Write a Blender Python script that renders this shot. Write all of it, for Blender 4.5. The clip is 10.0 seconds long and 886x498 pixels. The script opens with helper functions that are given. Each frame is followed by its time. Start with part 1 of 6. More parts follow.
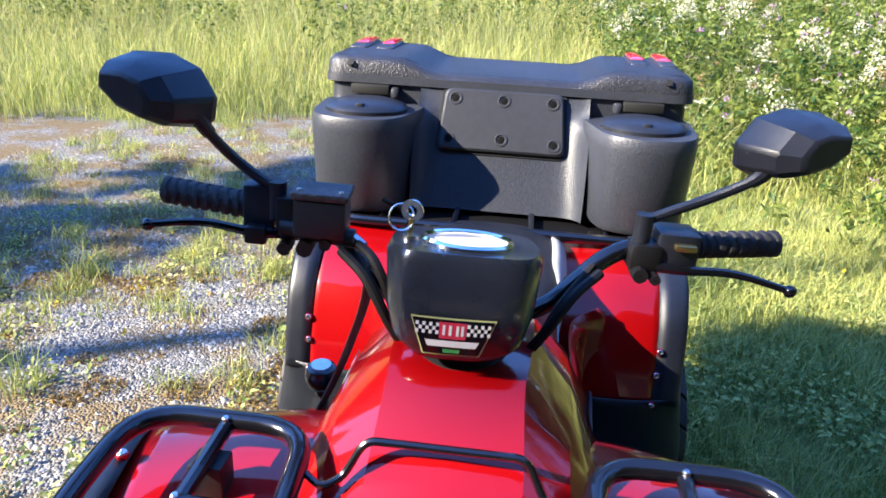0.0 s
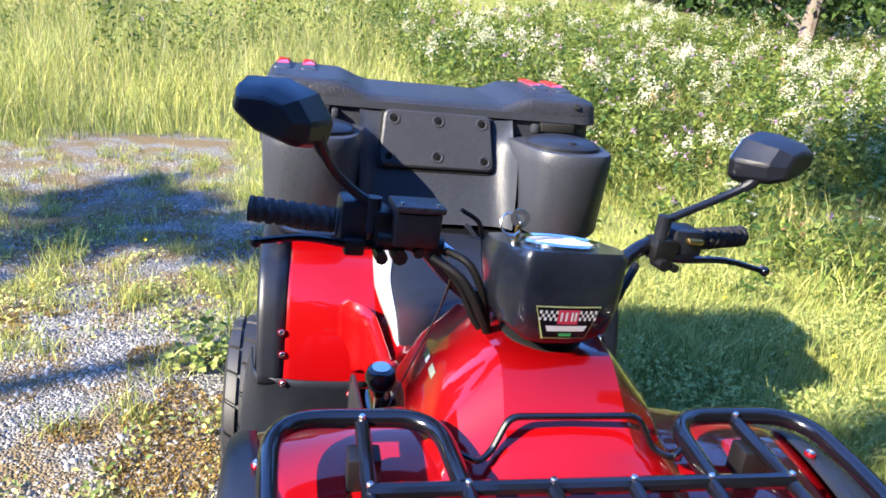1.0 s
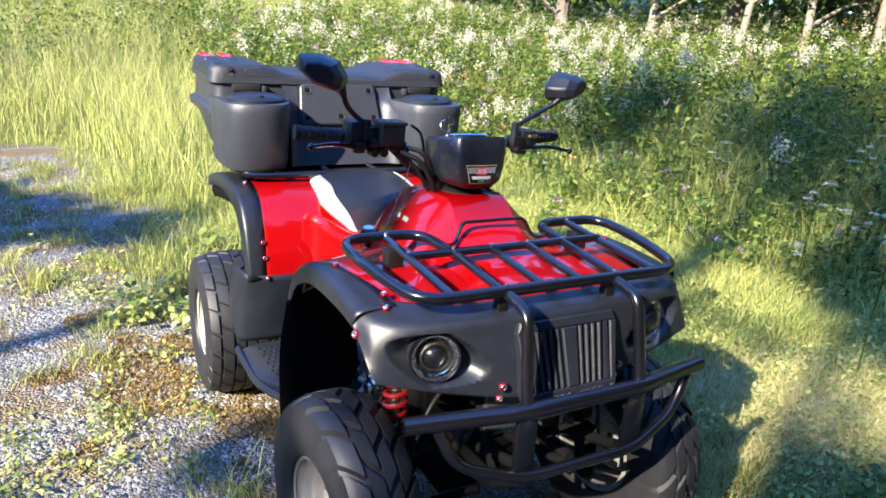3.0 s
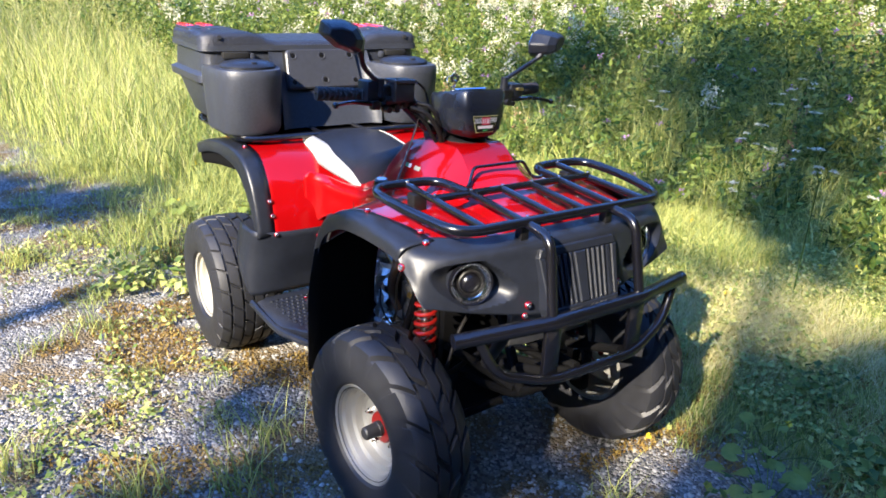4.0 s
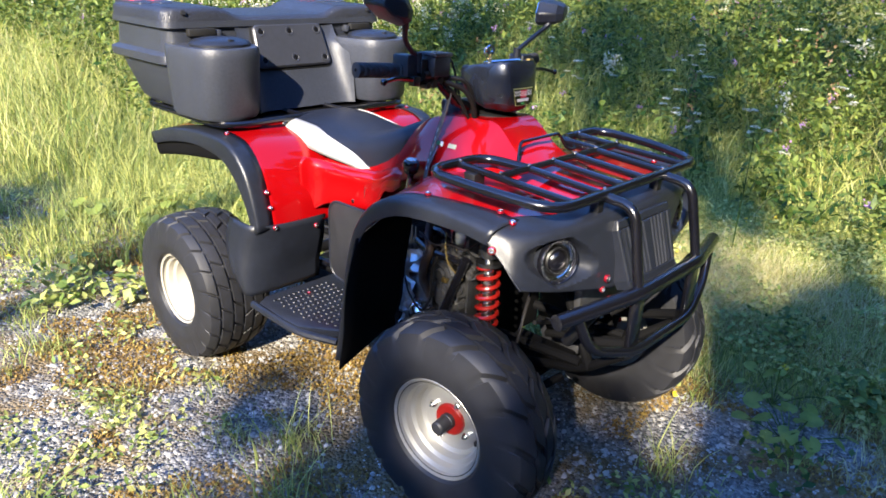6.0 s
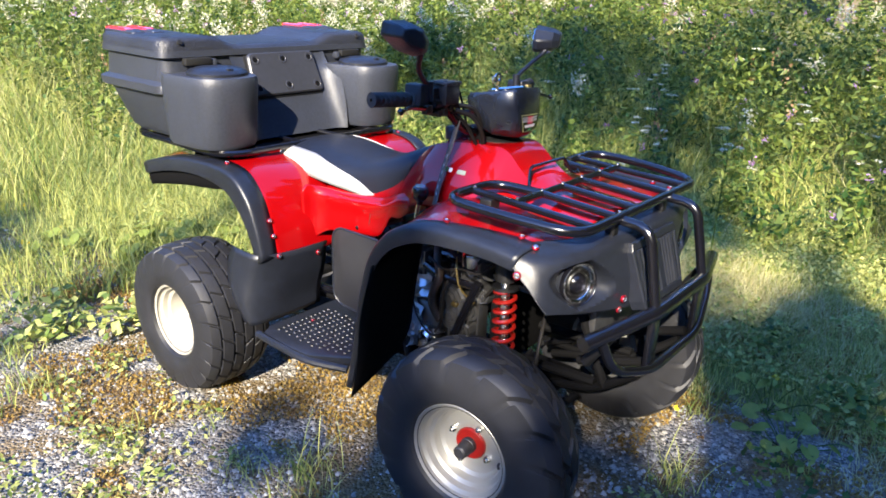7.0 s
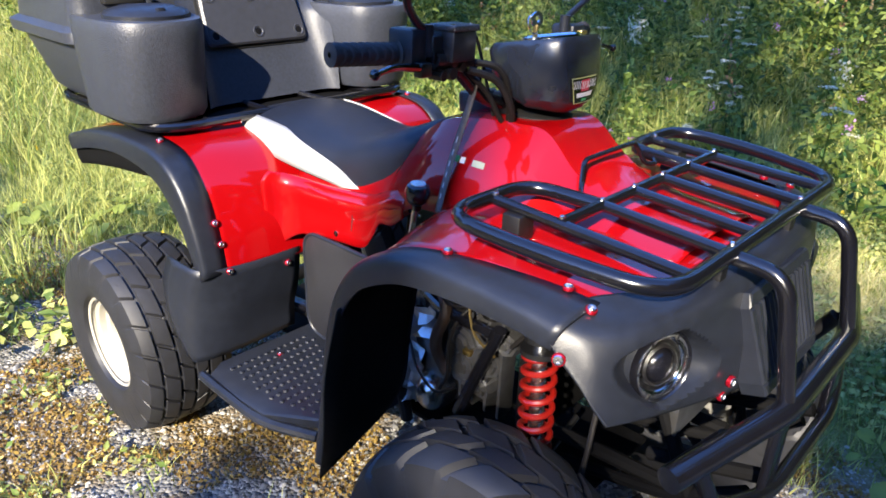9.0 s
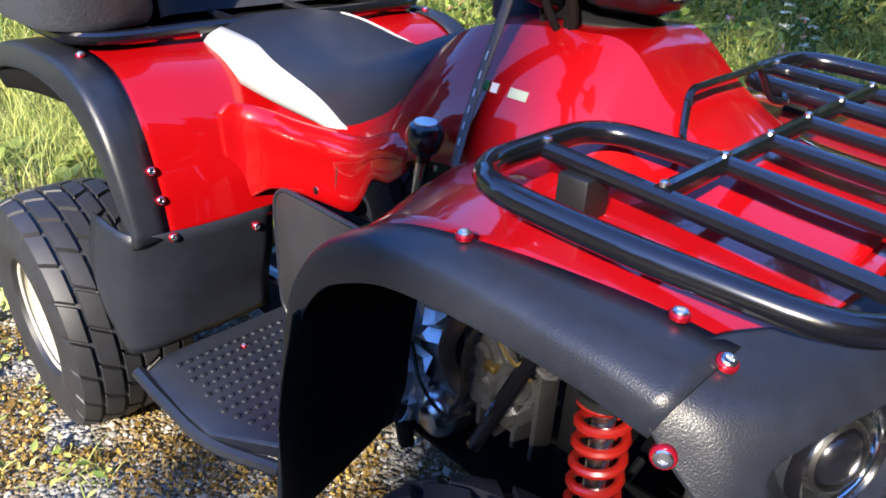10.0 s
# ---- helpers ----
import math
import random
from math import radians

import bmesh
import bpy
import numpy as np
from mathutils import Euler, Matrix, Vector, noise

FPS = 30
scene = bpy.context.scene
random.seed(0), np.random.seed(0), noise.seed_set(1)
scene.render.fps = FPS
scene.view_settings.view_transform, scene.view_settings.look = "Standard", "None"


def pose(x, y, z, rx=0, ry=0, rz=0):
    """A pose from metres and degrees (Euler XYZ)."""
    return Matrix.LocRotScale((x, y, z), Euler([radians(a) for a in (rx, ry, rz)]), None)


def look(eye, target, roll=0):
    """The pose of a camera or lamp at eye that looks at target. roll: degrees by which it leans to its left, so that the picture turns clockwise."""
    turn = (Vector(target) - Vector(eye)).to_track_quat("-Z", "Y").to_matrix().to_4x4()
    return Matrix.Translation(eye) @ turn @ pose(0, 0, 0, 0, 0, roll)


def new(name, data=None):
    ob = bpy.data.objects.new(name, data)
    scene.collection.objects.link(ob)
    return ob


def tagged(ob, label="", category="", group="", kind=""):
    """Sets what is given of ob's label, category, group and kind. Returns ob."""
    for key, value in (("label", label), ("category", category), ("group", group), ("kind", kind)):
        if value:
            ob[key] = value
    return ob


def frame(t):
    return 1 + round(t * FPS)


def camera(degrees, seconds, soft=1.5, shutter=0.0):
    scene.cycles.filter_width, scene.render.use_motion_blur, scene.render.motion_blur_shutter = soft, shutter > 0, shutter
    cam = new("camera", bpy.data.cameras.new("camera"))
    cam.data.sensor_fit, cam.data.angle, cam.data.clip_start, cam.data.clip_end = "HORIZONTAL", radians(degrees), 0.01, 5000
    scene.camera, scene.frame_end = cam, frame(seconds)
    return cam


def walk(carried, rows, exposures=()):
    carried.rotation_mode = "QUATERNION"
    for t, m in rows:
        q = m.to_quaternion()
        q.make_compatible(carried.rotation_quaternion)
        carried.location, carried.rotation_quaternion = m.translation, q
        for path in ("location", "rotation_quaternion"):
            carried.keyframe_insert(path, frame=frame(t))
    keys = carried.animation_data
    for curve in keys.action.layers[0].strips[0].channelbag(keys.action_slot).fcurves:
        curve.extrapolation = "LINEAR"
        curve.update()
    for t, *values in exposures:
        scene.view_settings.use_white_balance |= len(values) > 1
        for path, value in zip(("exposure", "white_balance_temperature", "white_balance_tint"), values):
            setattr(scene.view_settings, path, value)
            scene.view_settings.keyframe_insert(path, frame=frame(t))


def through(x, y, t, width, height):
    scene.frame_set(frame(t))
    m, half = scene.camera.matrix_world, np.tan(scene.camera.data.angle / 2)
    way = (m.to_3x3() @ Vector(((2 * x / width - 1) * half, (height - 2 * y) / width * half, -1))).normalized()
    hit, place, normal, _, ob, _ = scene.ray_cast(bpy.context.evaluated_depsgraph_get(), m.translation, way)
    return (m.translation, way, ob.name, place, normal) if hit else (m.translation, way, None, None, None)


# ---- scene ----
cam = camera(63.8, 10.0, soft=1.7)
PATH = [
    (0, (0.050, 0.101, 1.420), (-0.141, 1.950, 0.681), 3.01),
    (0.5, (-0.187, 0.057, 1.387), (-0.070, 1.939, 0.719), 4.46),
    (1, (-0.350, -0.009, 1.418), (0.049, 1.840, 0.768), 6.37),
    (1.5, (-0.505, -0.176, 1.427), (0.226, 1.587, 0.827), 5.45),
    (2, (-0.592, -0.327, 1.430), (0.073, 1.456, 0.813), 4.00),
    (2.5, (-0.728, -0.498, 1.411), (0.140, 1.200, 0.806), 4.90),
    (3, (-0.904, -0.690, 1.407), (0.009, 0.978, 0.788), 4.11),
    (3.2, (-0.938, -0.749, 1.415), (-0.066, 0.921, 0.743), 2.18),
    (4.3, (-1.306, -0.761, 1.402), (-0.172, 0.731, 0.705), 2.58),
    (4.5, (-1.353, -0.736, 1.400), (-0.195, 0.739, 0.704), 2.45),
    (5, (-1.401, -0.627, 1.359), (-0.179, 0.799, 0.671), 3.43),
    (5.5, (-1.472, -0.484, 1.361), (-0.246, 0.885, 0.570), 2.08),
    (5.7, (-1.493, -0.434, 1.362), (-0.210, 0.890, 0.587), 2.30),
    (6.8, (-1.653, -0.273, 1.383), (-0.207, 0.908, 0.667), 1.82),
    (7, (-1.651, -0.265, 1.387), (-0.194, 0.916, 0.693), 2.25),
    (7.5, (-1.565, -0.223, 1.383), (-0.095, 0.948, 0.697), 1.84),
    (8, (-1.347, -0.116, 1.350), (0.025, 1.163, 0.655), 1.75),
    (8.5, (-1.215, -0.034, 1.332), (0.104, 1.249, 0.548), 1.36),
    (9, (-1.106, 0.102, 1.302), (0.237, 1.333, 0.477), 1.78),
    (9.5, (-0.975, 0.228, 1.263), (0.397, 1.377, 0.371), 2.37),
    (10, (-0.797, 0.372, 1.149), (0.453, 1.606, 0.193), 2.69),
]
walk(cam, [(t, look(eye, target, roll)) for t, eye, target, roll in PATH], [(0, 2.34), (2, 2.28), (4, 2.22), (7, 2.16), (10, 2.14)])

# ---- light ----
SUN_DIR = Vector((0.90, 0.42, -0.60)).normalized()  # the way the sunlight travels
world = bpy.data.worlds.new("sky")
scene.world = world
world.use_nodes = True
wn = world.node_tree.nodes
wl = world.node_tree.links
sky = wn.new("ShaderNodeTexSky")
sky.sky_type, sky.sun_disc = "NISHITA", False
sky.ozone_density, sky.dust_density = 6.0, 0.2
sky.sun_elevation = math.asin(-SUN_DIR.z)
sky.sun_rotation = math.atan2(-SUN_DIR.x, -SUN_DIR.y)
tint = wn.new("ShaderNodeMix")
tint.data_type, tint.blend_type = "RGBA", "MULTIPLY"
tint.inputs[0].default_value, tint.inputs[7].default_value = 1.0, (0.64, 0.88, 1.28, 1)
wl.new(sky.outputs["Color"], tint.inputs[6])
wl.new(tint.outputs[2], wn["Background"].inputs["Color"])
wn["Background"].inputs["Strength"].default_value = 0.15
sun = new("sun", bpy.data.lights.new("sun", "SUN"))
sun.data.energy, sun.data.angle, sun.data.color = 4.0, radians(0.6), (1.0, 0.89, 0.72)
sun.matrix_world = look((-20, -10, 14), Vector((-20, -10, 14)) + SUN_DIR)


# ---- materials ----
def material(name, color, rough=0.5, metal=0.0, coat=0.0, vary=0.15, scale=30.0, bump=0.0, bump_scale=400.0, second=None, spec=0.5, island=0.0, piece=0.0, blotch=3.0, deep=0.001):
    """A procedural surface: base colour varied at two scales, optional fine relief, optional variation by piece or by island."""
    m = bpy.data.materials.new(name)
    m.use_nodes = True
    n, l = m.node_tree.nodes, m.node_tree.links
    b = n["Principled BSDF"]
    b.inputs["Roughness"].default_value, b.inputs["Metallic"].default_value = rough, metal
    b.inputs["Coat Weight"].default_value, b.inputs["Coat Roughness"].default_value = coat, 0.04
    b.inputs["Specular IOR Level"].default_value = spec
    tc = n.new("ShaderNodeTexCoord")
    fine, broad = n.new("ShaderNodeTexNoise"), n.new("ShaderNodeTexNoise")
    fine.inputs["Scale"].default_value, fine.inputs["Detail"].default_value = scale, 5
    broad.inputs["Scale"].default_value, broad.inputs["Detail"].default_value = blotch, 3
    for t in (fine, broad):
        l.new(tc.outputs["Object"], t.inputs["Vector"])
    total = n.new("ShaderNodeMath")
    total.operation = "ADD"
    l.new(fine.outputs["Fac"], total.inputs[0])
    l.new(broad.outputs["Fac"], total.inputs[1])
    last = total
    if island or piece:
        src = n.new("ShaderNodeNewGeometry") if island else n.new("ShaderNodeObjectInfo")
        mul = n.new("ShaderNodeMath")
        mul.operation = "MULTIPLY_ADD"
        l.new(src.outputs["Random Per Island" if island else "Random"], mul.inputs[0])
        mul.inputs[1].default_value = 2 * max(island, piece)
        l.new(last.outputs[0], mul.inputs[2])
        sub = n.new("ShaderNodeMath")
        sub.operation, sub.inputs[1].default_value = "SUBTRACT", max(island, piece)
        l.new(mul.outputs[0], sub.inputs[0])
        last = sub
    ramp = n.new("ShaderNodeMapRange")
    ramp.inputs["From Min"].default_value, ramp.inputs["From Max"].default_value = 0.6, 1.4
    l.new(last.outputs[0], ramp.inputs["Value"])
    mix = n.new("ShaderNodeMix")
    mix.data_type = "RGBA"
    c = Vector(color)
    d = Vector(second) if second else c * (1 + vary)
    a = c if second else c * (1 - vary)
    mix.inputs[6].default_value, mix.inputs[7].default_value = (*a, 1), (*d, 1)
    l.new(ramp.outputs["Result"], mix.inputs["Factor"])
    l.new(mix.outputs[2], b.inputs["Base Color"])
    rr = n.new("ShaderNodeMapRange")
    rr.inputs["To Min"].default_value, rr.inputs["To Max"].default_value = rough * 0.85, min(1, rough * 1.2)
    l.new(broad.outputs["Fac"], rr.inputs["Value"])
    l.new(rr.outputs["Result"], b.inputs["Roughness"])
    if bump:
        bt, bn = n.new("ShaderNodeTexNoise"), n.new("ShaderNodeBump")
        bt.inputs["Scale"].default_value, bt.inputs["Detail"].default_value = bump_scale, 3
        bn.inputs["Strength"].default_value, bn.inputs["Distance"].default_value = bump, deep
        l.new(tc.outputs["Object"], bt.inputs["Vector"])
        l.new(bt.outputs["Fac"], bn.inputs["Height"])
        l.new(bn.outputs["Normal"], b.inputs["Normal"])
    return m


def leaf_material(name, a, b2, rough=0.5, through=0.35, island=0.5):
    """Foliage: two colours mixed by island, with light shining through."""
    m = material(name, a, rough, second=b2, island=island, scale=25, blotch=0.8, spec=0.3)
    n, l = m.node_tree.nodes, m.node_tree.links
    tr, mx = n.new("ShaderNodeBsdfTranslucent"), n.new("ShaderNodeMixShader")
    col = n["Principled BSDF"].inputs["Base Color"].links[0].from_socket
    l.new(col, tr.inputs["Color"])
    mx.inputs[0].default_value = through
    l.new(n["Principled BSDF"].outputs[0], mx.inputs[1])
    l.new(tr.outputs[0], mx.inputs[2])
    l.new(mx.outputs[0], n["Material Output"].inputs["Surface"])
    return m


RED = material("red_paint", (0.24, 0.001, 0.002), 0.38, coat=1.0, vary=0.06, scale=6, spec=0.08)
RED.node_tree.nodes["Principled BSDF"].inputs["Coat IOR"].default_value = 1.48
PLASTIC = material("textured_black_plastic", (0.0115, 0.0135, 0.0200), 0.36, vary=0.3, scale=60, bump=0.35, bump_scale=600, spec=0.45)
BOXPLASTIC = material("grained_box_plastic", (0.032, 0.036, 0.048), 0.40, vary=0.35, scale=140, bump=1.0, bump_scale=280, deep=0.0010, spec=0.5)
PANELPLASTIC = material("smooth_panel_plastic", (0.032, 0.034, 0.042), 0.40, vary=0.2, scale=60, bump=0.3, bump_scale=500)
ROUGHPLASTIC = material("stippled_plastic", (0.026, 0.028, 0.036), 0.36, vary=0.6, scale=160, bump=1.0, bump_scale=230, deep=0.0024)
GLOSSBLACK = material("gloss_black_paint", (0.004, 0.004, 0.006), 0.2, coat=0.5, vary=0.2)
PODBLACK = material("dark_pod_plastic", (0.016, 0.019, 0.028), 0.26, coat=0.35, vary=0.2)
DARKMETAL = material("dark_frame_paint", (0.004, 0.004, 0.005), 0.45, vary=0.3)
RUBBER = material("tyre_rubber", (0.014, 0.0145, 0.018), 0.52, vary=0.35, scale=25, bump=0.4, bump_scale=500)
GRIPRUBBER = material("grip_rubber", (0.034, 0.031, 0.032), 0.7, vary=0.3, bump=0.3)
SILVER = material("silver_wheel_paint", (0.36, 0.355, 0.335), 0.36, metal=0.6, vary=0.12, scale=12)
CREAM = material("dusty_white_wheel_paint", (0.36, 0.34, 0.29), 0.5, metal=0.1, vary=0.15, scale=14)
STEEL = material("bright_steel", (0.62, 0.62, 0.63), 0.25, metal=1.0, vary=0.1)
CHROME = material("chrome", (0.85, 0.86, 0.88), 0.06, metal=1.0, vary=0.03)
ALU = material("cast_aluminium", (0.13, 0.13, 0.135), 0.36, metal=0.85, vary=0.4, scale=35, bump=0.3)
REDANOD = material("red_anodised_washer", (0.40, 0.008, 0.025), 0.25, metal=0.7, vary=0.1)
SPRINGRED = material("red_spring_paint", (0.17, 0.005, 0.003), 0.35, coat=0.2, vary=0.15)
VINYL = material("black_seat_vinyl", (0.009, 0.011, 0.018), 0.42, vary=0.2, scale=20, bump=0.3, bump_scale=900, spec=0.35)
WHITEVINYL = material("white_seat_vinyl", (0.34, 0.34, 0.335), 0.5, vary=0.12, scale=9, bump=0.3, bump_scale=900)
REFLECTOR = material("red_reflector", (0.75, 0.03, 0.05), 0.2, coat=0.8, vary=0.05)
MIRROR = material("mirror_glass", (0.9, 0.9, 0.9), 0.02, metal=1.0, vary=0.01)
BLACKHOLE = material("black_recess", (0.006, 0.006, 0.006), 0.7)
STRAP = material("black_woven_strap", (0.075, 0.066, 0.062), 0.7, vary=0.3, scale=300)
WHITEPRINT = material("white_print", (0.75, 0.75, 0.73), 0.5)
REDPRINT = material("red_print", (0.6, 0.03, 0.07), 0.4)
GREENPRINT = material("green_print", (0.05, 0.35, 0.10), 0.4)
GREYPRINT = material("pale_sticker", (0.30, 0.33, 0.24), 0.4)
GREYWORDS = material("grey_woven_print", (0.45, 0.45, 0.43), 0.6)
YELLOWPRINT = material("yellow_print", (0.6, 0.62, 0.25), 0.4)
BRASS = material("brass", (0.55, 0.40, 0.15), 0.35, metal=1.0)
HOSE = material("black_hose", (0.010, 0.009, 0.009), 0.55, spec=0.2)
BROWNHOSE = material("brown_rubber_hose", (0.05, 0.03, 0.02), 0.55)
PERFORATED = material("perforated_black_plastic", (0.028, 0.028, 0.032), 0.45, vary=0.2)
pn, pl = PERFORATED.node_tree.nodes, PERFORATED.node_tree.links
holes, dark, ptc = pn.new("ShaderNodeTexVoronoi"), pn.new("ShaderNodeMix"), pn.new("ShaderNodeTexCoord")
holes.inputs["Scale"].default_value, holes.inputs["Randomness"].default_value = 240, 0.0
edge_ramp = pn.new("ShaderNodeMapRange")
edge_ramp.inputs["From Min"].default_value, edge_ramp.inputs["From Max"].default_value = 0.30, 0.42
flat2 = pn.new("ShaderNodeVectorMath")
flat2.operation, flat2.inputs[1].default_value = "MULTIPLY", (0, 1, 1)
pl.new(ptc.outputs["Object"], flat2.inputs[0])
pl.new(flat2.outputs[0], holes.inputs["Vector"])
pl.new(holes.outputs["Distance"], edge_ramp.inputs["Value"])
dark.data_type = "RGBA"
dark.inputs[6].default_value = (0.003, 0.003, 0.004, 1)
pl.new(pn["Principled BSDF"].inputs["Base Color"].links[0].from_socket, dark.inputs[7])
pl.new(edge_ramp.outputs["Result"], dark.inputs["Factor"])
pl.new(dark.outputs[2], pn["Principled BSDF"].inputs["Base Color"])
# near-black base that holds the shade of the wheel wells and underside
INNERBLACK = material("shaded_matt_black", (0.003, 0.003, 0.0035), 0.75, vary=0.3, spec=0.12)
FOIL = material("crumpled_foil", (0.42, 0.44, 0.47), 0.42, metal=1.0, vary=0.2, scale=60, bump=1.0, bump_scale=90)
GLASS = bpy.data.materials.new("clear_lens")
GLASS.use_nodes = True
GLASS.node_tree.nodes["Principled BSDF"].inputs["Transmission Weight"].default_value = 1.0
GLASS.node_tree.nodes["Principled BSDF"].inputs["Roughness"].default_value = 0.02
GLASS.node_tree.nodes["Principled BSDF"].inputs["IOR"].default_value = 1.3
BARK = material("grey_brown_bark", (0.10, 0.075, 0.055), 0.9, second=(0.24, 0.20, 0.16), scale=14, bump=1.0, bump_scale=60)
GRAVELSTONE = material("grey_gravel", (0.12, 0.118, 0.114), 0.8, second=(0.40, 0.385, 0.35), island=0.5, scale=120)
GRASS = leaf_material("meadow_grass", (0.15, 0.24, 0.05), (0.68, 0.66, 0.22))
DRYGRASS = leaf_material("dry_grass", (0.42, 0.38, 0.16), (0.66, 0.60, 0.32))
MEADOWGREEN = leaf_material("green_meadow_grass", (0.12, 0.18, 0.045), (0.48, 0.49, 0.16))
LAWN = leaf_material("short_grass", (0.145, 0.22, 0.05), (0.56, 0.55, 0.18))
BANK = leaf_material("bank_grass", (0.11, 0.16, 0.04), (0.48, 0.48, 0.14))
WEED = leaf_material("weed_leaves", (0.032, 0.08, 0.018), (0.245, 0.30, 0.06), through=0.4)
MOSS = leaf_material("yellow_moss", (0.15, 0.085, 0.022), (0.33, 0.23, 0.06), through=0.15)
TREELEAF = leaf_material("tree_leaves", (0.018, 0.045, 0.012), (0.085, 0.14, 0.035), through=0.3)
# bark of the pale trunks, lightened further with sunlight put into its tone
PALEBARK = material("pale_sunlit_bark", (0.17, 0.135, 0.10), 0.9, second=(0.32, 0.27, 0.21), scale=14, bump=1.0, bump_scale=60)
WHITEFLOWER = leaf_material("white_blossom", (0.52, 0.50, 0.33), (0.76, 0.74, 0.58), through=0.3, island=0.3)
PURPLEFLOWER = leaf_material("purple_blossom", (0.30, 0.14, 0.32), (0.52, 0.34, 0.55), through=0.3, island=0.3)
YELLOWFLOWER = leaf_material("yellow_blossom", (0.75, 0.55, 0.03), (0.85, 0.68, 0.06), through=0.3, island=0.3)
SEEDHEAD = leaf_material("brown_seed_heads", (0.22, 0.12, 0.06), (0.36, 0.24, 0.12), through=0.2)


# ---- mesh helpers ----
def finish(me, smooth=35):
    if smooth:
        me.polygons.foreach_set("use_smooth", [True] * len(me.polygons))
        me.set_sharp_from_angle(angle=radians(smooth))
    me.update()
    return me


def from_bm(name, bm, smooth=35):
    bmesh.ops.recalc_face_normals(bm, faces=bm.faces)
    me = bpy.data.meshes.new(name)
    bm.to_mesh(me)
    bm.free()
    return finish(me, smooth)


def part(name, shape, mat, parent, label="", smooth=35, thick=0.0, bevel=0.0):
    """Links a bmesh or a mesh as one mesh object under a thing or a part; shapes are given in world metres."""
    me = from_bm(name, shape, smooth) if isinstance(shape, bmesh.types.BMesh) else shape
    if not me.materials:
        me.materials.append(mat)
    ob = new(name, me)
    if parent:
        ob.parent = parent
        ob.matrix_parent_inverse = Matrix.Translation(-parent.location) if parent.type == "EMPTY" else Matrix()
    if label:
        ob["label"] = label
    if thick:
        s = ob.modifiers.new("thickness", "SOLIDIFY")
        s.thickness, s.offset = thick, -1
    if bevel:
        s = ob.modifiers.new("edges", "BEVEL")
        s.width, s.segments, s.limit_method, s.angle_limit = bevel, 2, "ANGLE", radians(40)
    return ob


def thing(name, base, label, category, group="", kind=""):
    ob = new(name)
    ob.location, ob.empty_display_size = base, 0.1
    return tagged(ob, label, category, group, kind)


def smooth_line(pts, n=6, closed=False):
    """Points along a smooth curve through pts."""
    p = [Vector(q) for q in pts]
    if n < 2:
        return p
    out, k = [], len(p)
    for i in range(k if closed else k - 1):
        if closed:
            a, b, c, d = p[i - 1], p[i], p[(i + 1) % k], p[(i + 2) % k]
        else:
            b, c = p[i], p[i + 1]
            a = p[i - 1] if i else b * 2 - c
            d = p[i + 2] if i + 2 < k else c * 2 - b
        for j in range(n):
            t = j / n
            out.append(0.5 * (2 * b + (c - a) * t + (2 * a - 5 * b + 4 * c - d) * t * t + (3 * b - a - 3 * c + d) * t ** 3))
    return out if closed else out + [p[-1]]


def rounded(pts, r, n=5, closed=False):
    """A polyline with its corners rounded off by about r."""
    p = [Vector(q) for q in pts]
    k, out = len(p), []
    for i in range(k):
        if not closed and i in (0, k - 1):
            out.append(p[i])
            continue
        a, b, c = p[i - 1], p[i], p[(i + 1) % k]
        u, v = a - b, c - b
        d = min(r, u.length * 0.45, v.length * 0.45)
        s, e = b + u.normalized() * d, b + v.normalized() * d
        out += [(s * (1 - t) + b * t) * (1 - t) + (b * (1 - t) + e * t) * t for t in (j / n for j in range(n + 1))]
    return out


def tube(pts, r, seg=10, closed=False, bm=None, caps=True, taper=None):
    """A round tube along points. taper: the radius at the end."""
    bm = bm or bmesh.new()
    p = [Vector(q) for q in pts]
    k = len(p)
    rings, side = [], None
    for i in range(k):
        a, c = (p[i - 1], p[(i + 1) % k]) if closed else (p[max(i - 1, 0)], p[min(i + 1, k - 1)])
        t = (c - a).normalized()
        if side is None:
            side = t.orthogonal().normalized()
        side = (side - t * side.dot(t)).normalized()
        up = t.cross(side)
        q = r if taper is None else r + (taper - r) * i / max(1, k - 1)
        rings.append([bm.verts.new(p[i] + q * (math.cos(j * math.tau / seg) * side + math.sin(j * math.tau / seg) * up)) for j in range(seg)])
    for i in range(k if closed else k - 1):
        a, b = rings[i], rings[(i + 1) % k]
        for j in range(seg):
            bm.faces.new((a[j], a[(j + 1) % seg], b[(j + 1) % seg], b[j]))
    if caps and not closed:
        bm.faces.new(rings[0][::-1])
        bm.faces.new(rings[-1])
    return bm


def block(x0, x1, y0, y1, z0, z1, bevel=0.0, bm=None, m=None):
    """A box with bevelled edges, turned by m if given."""
    own = bmesh.new()
    bmesh.ops.create_cube(own, size=1)
    bmesh.ops.scale(own, vec=(x1 - x0, y1 - y0, z1 - z0), verts=own.verts)
    if bevel:
        bmesh.ops.bevel(own, geom=own.edges[:], offset=bevel, segments=2, affect="EDGES", profile=0.5)
    bmesh.ops.translate(own, vec=((x0 + x1) / 2, (y0 + y1) / 2, (z0 + z1) / 2), verts=own.verts)
    if m is not None:
        bmesh.ops.transform(own, matrix=m, verts=own.verts)
    return merge(bm, own)


def merge(bm, other):
    if bm is None:
        return other
    me = bpy.data.meshes.new("joined")
    other.to_mesh(me)
    other.free()
    bm.from_mesh(me)
    bpy.data.meshes.remove(me)
    return bm


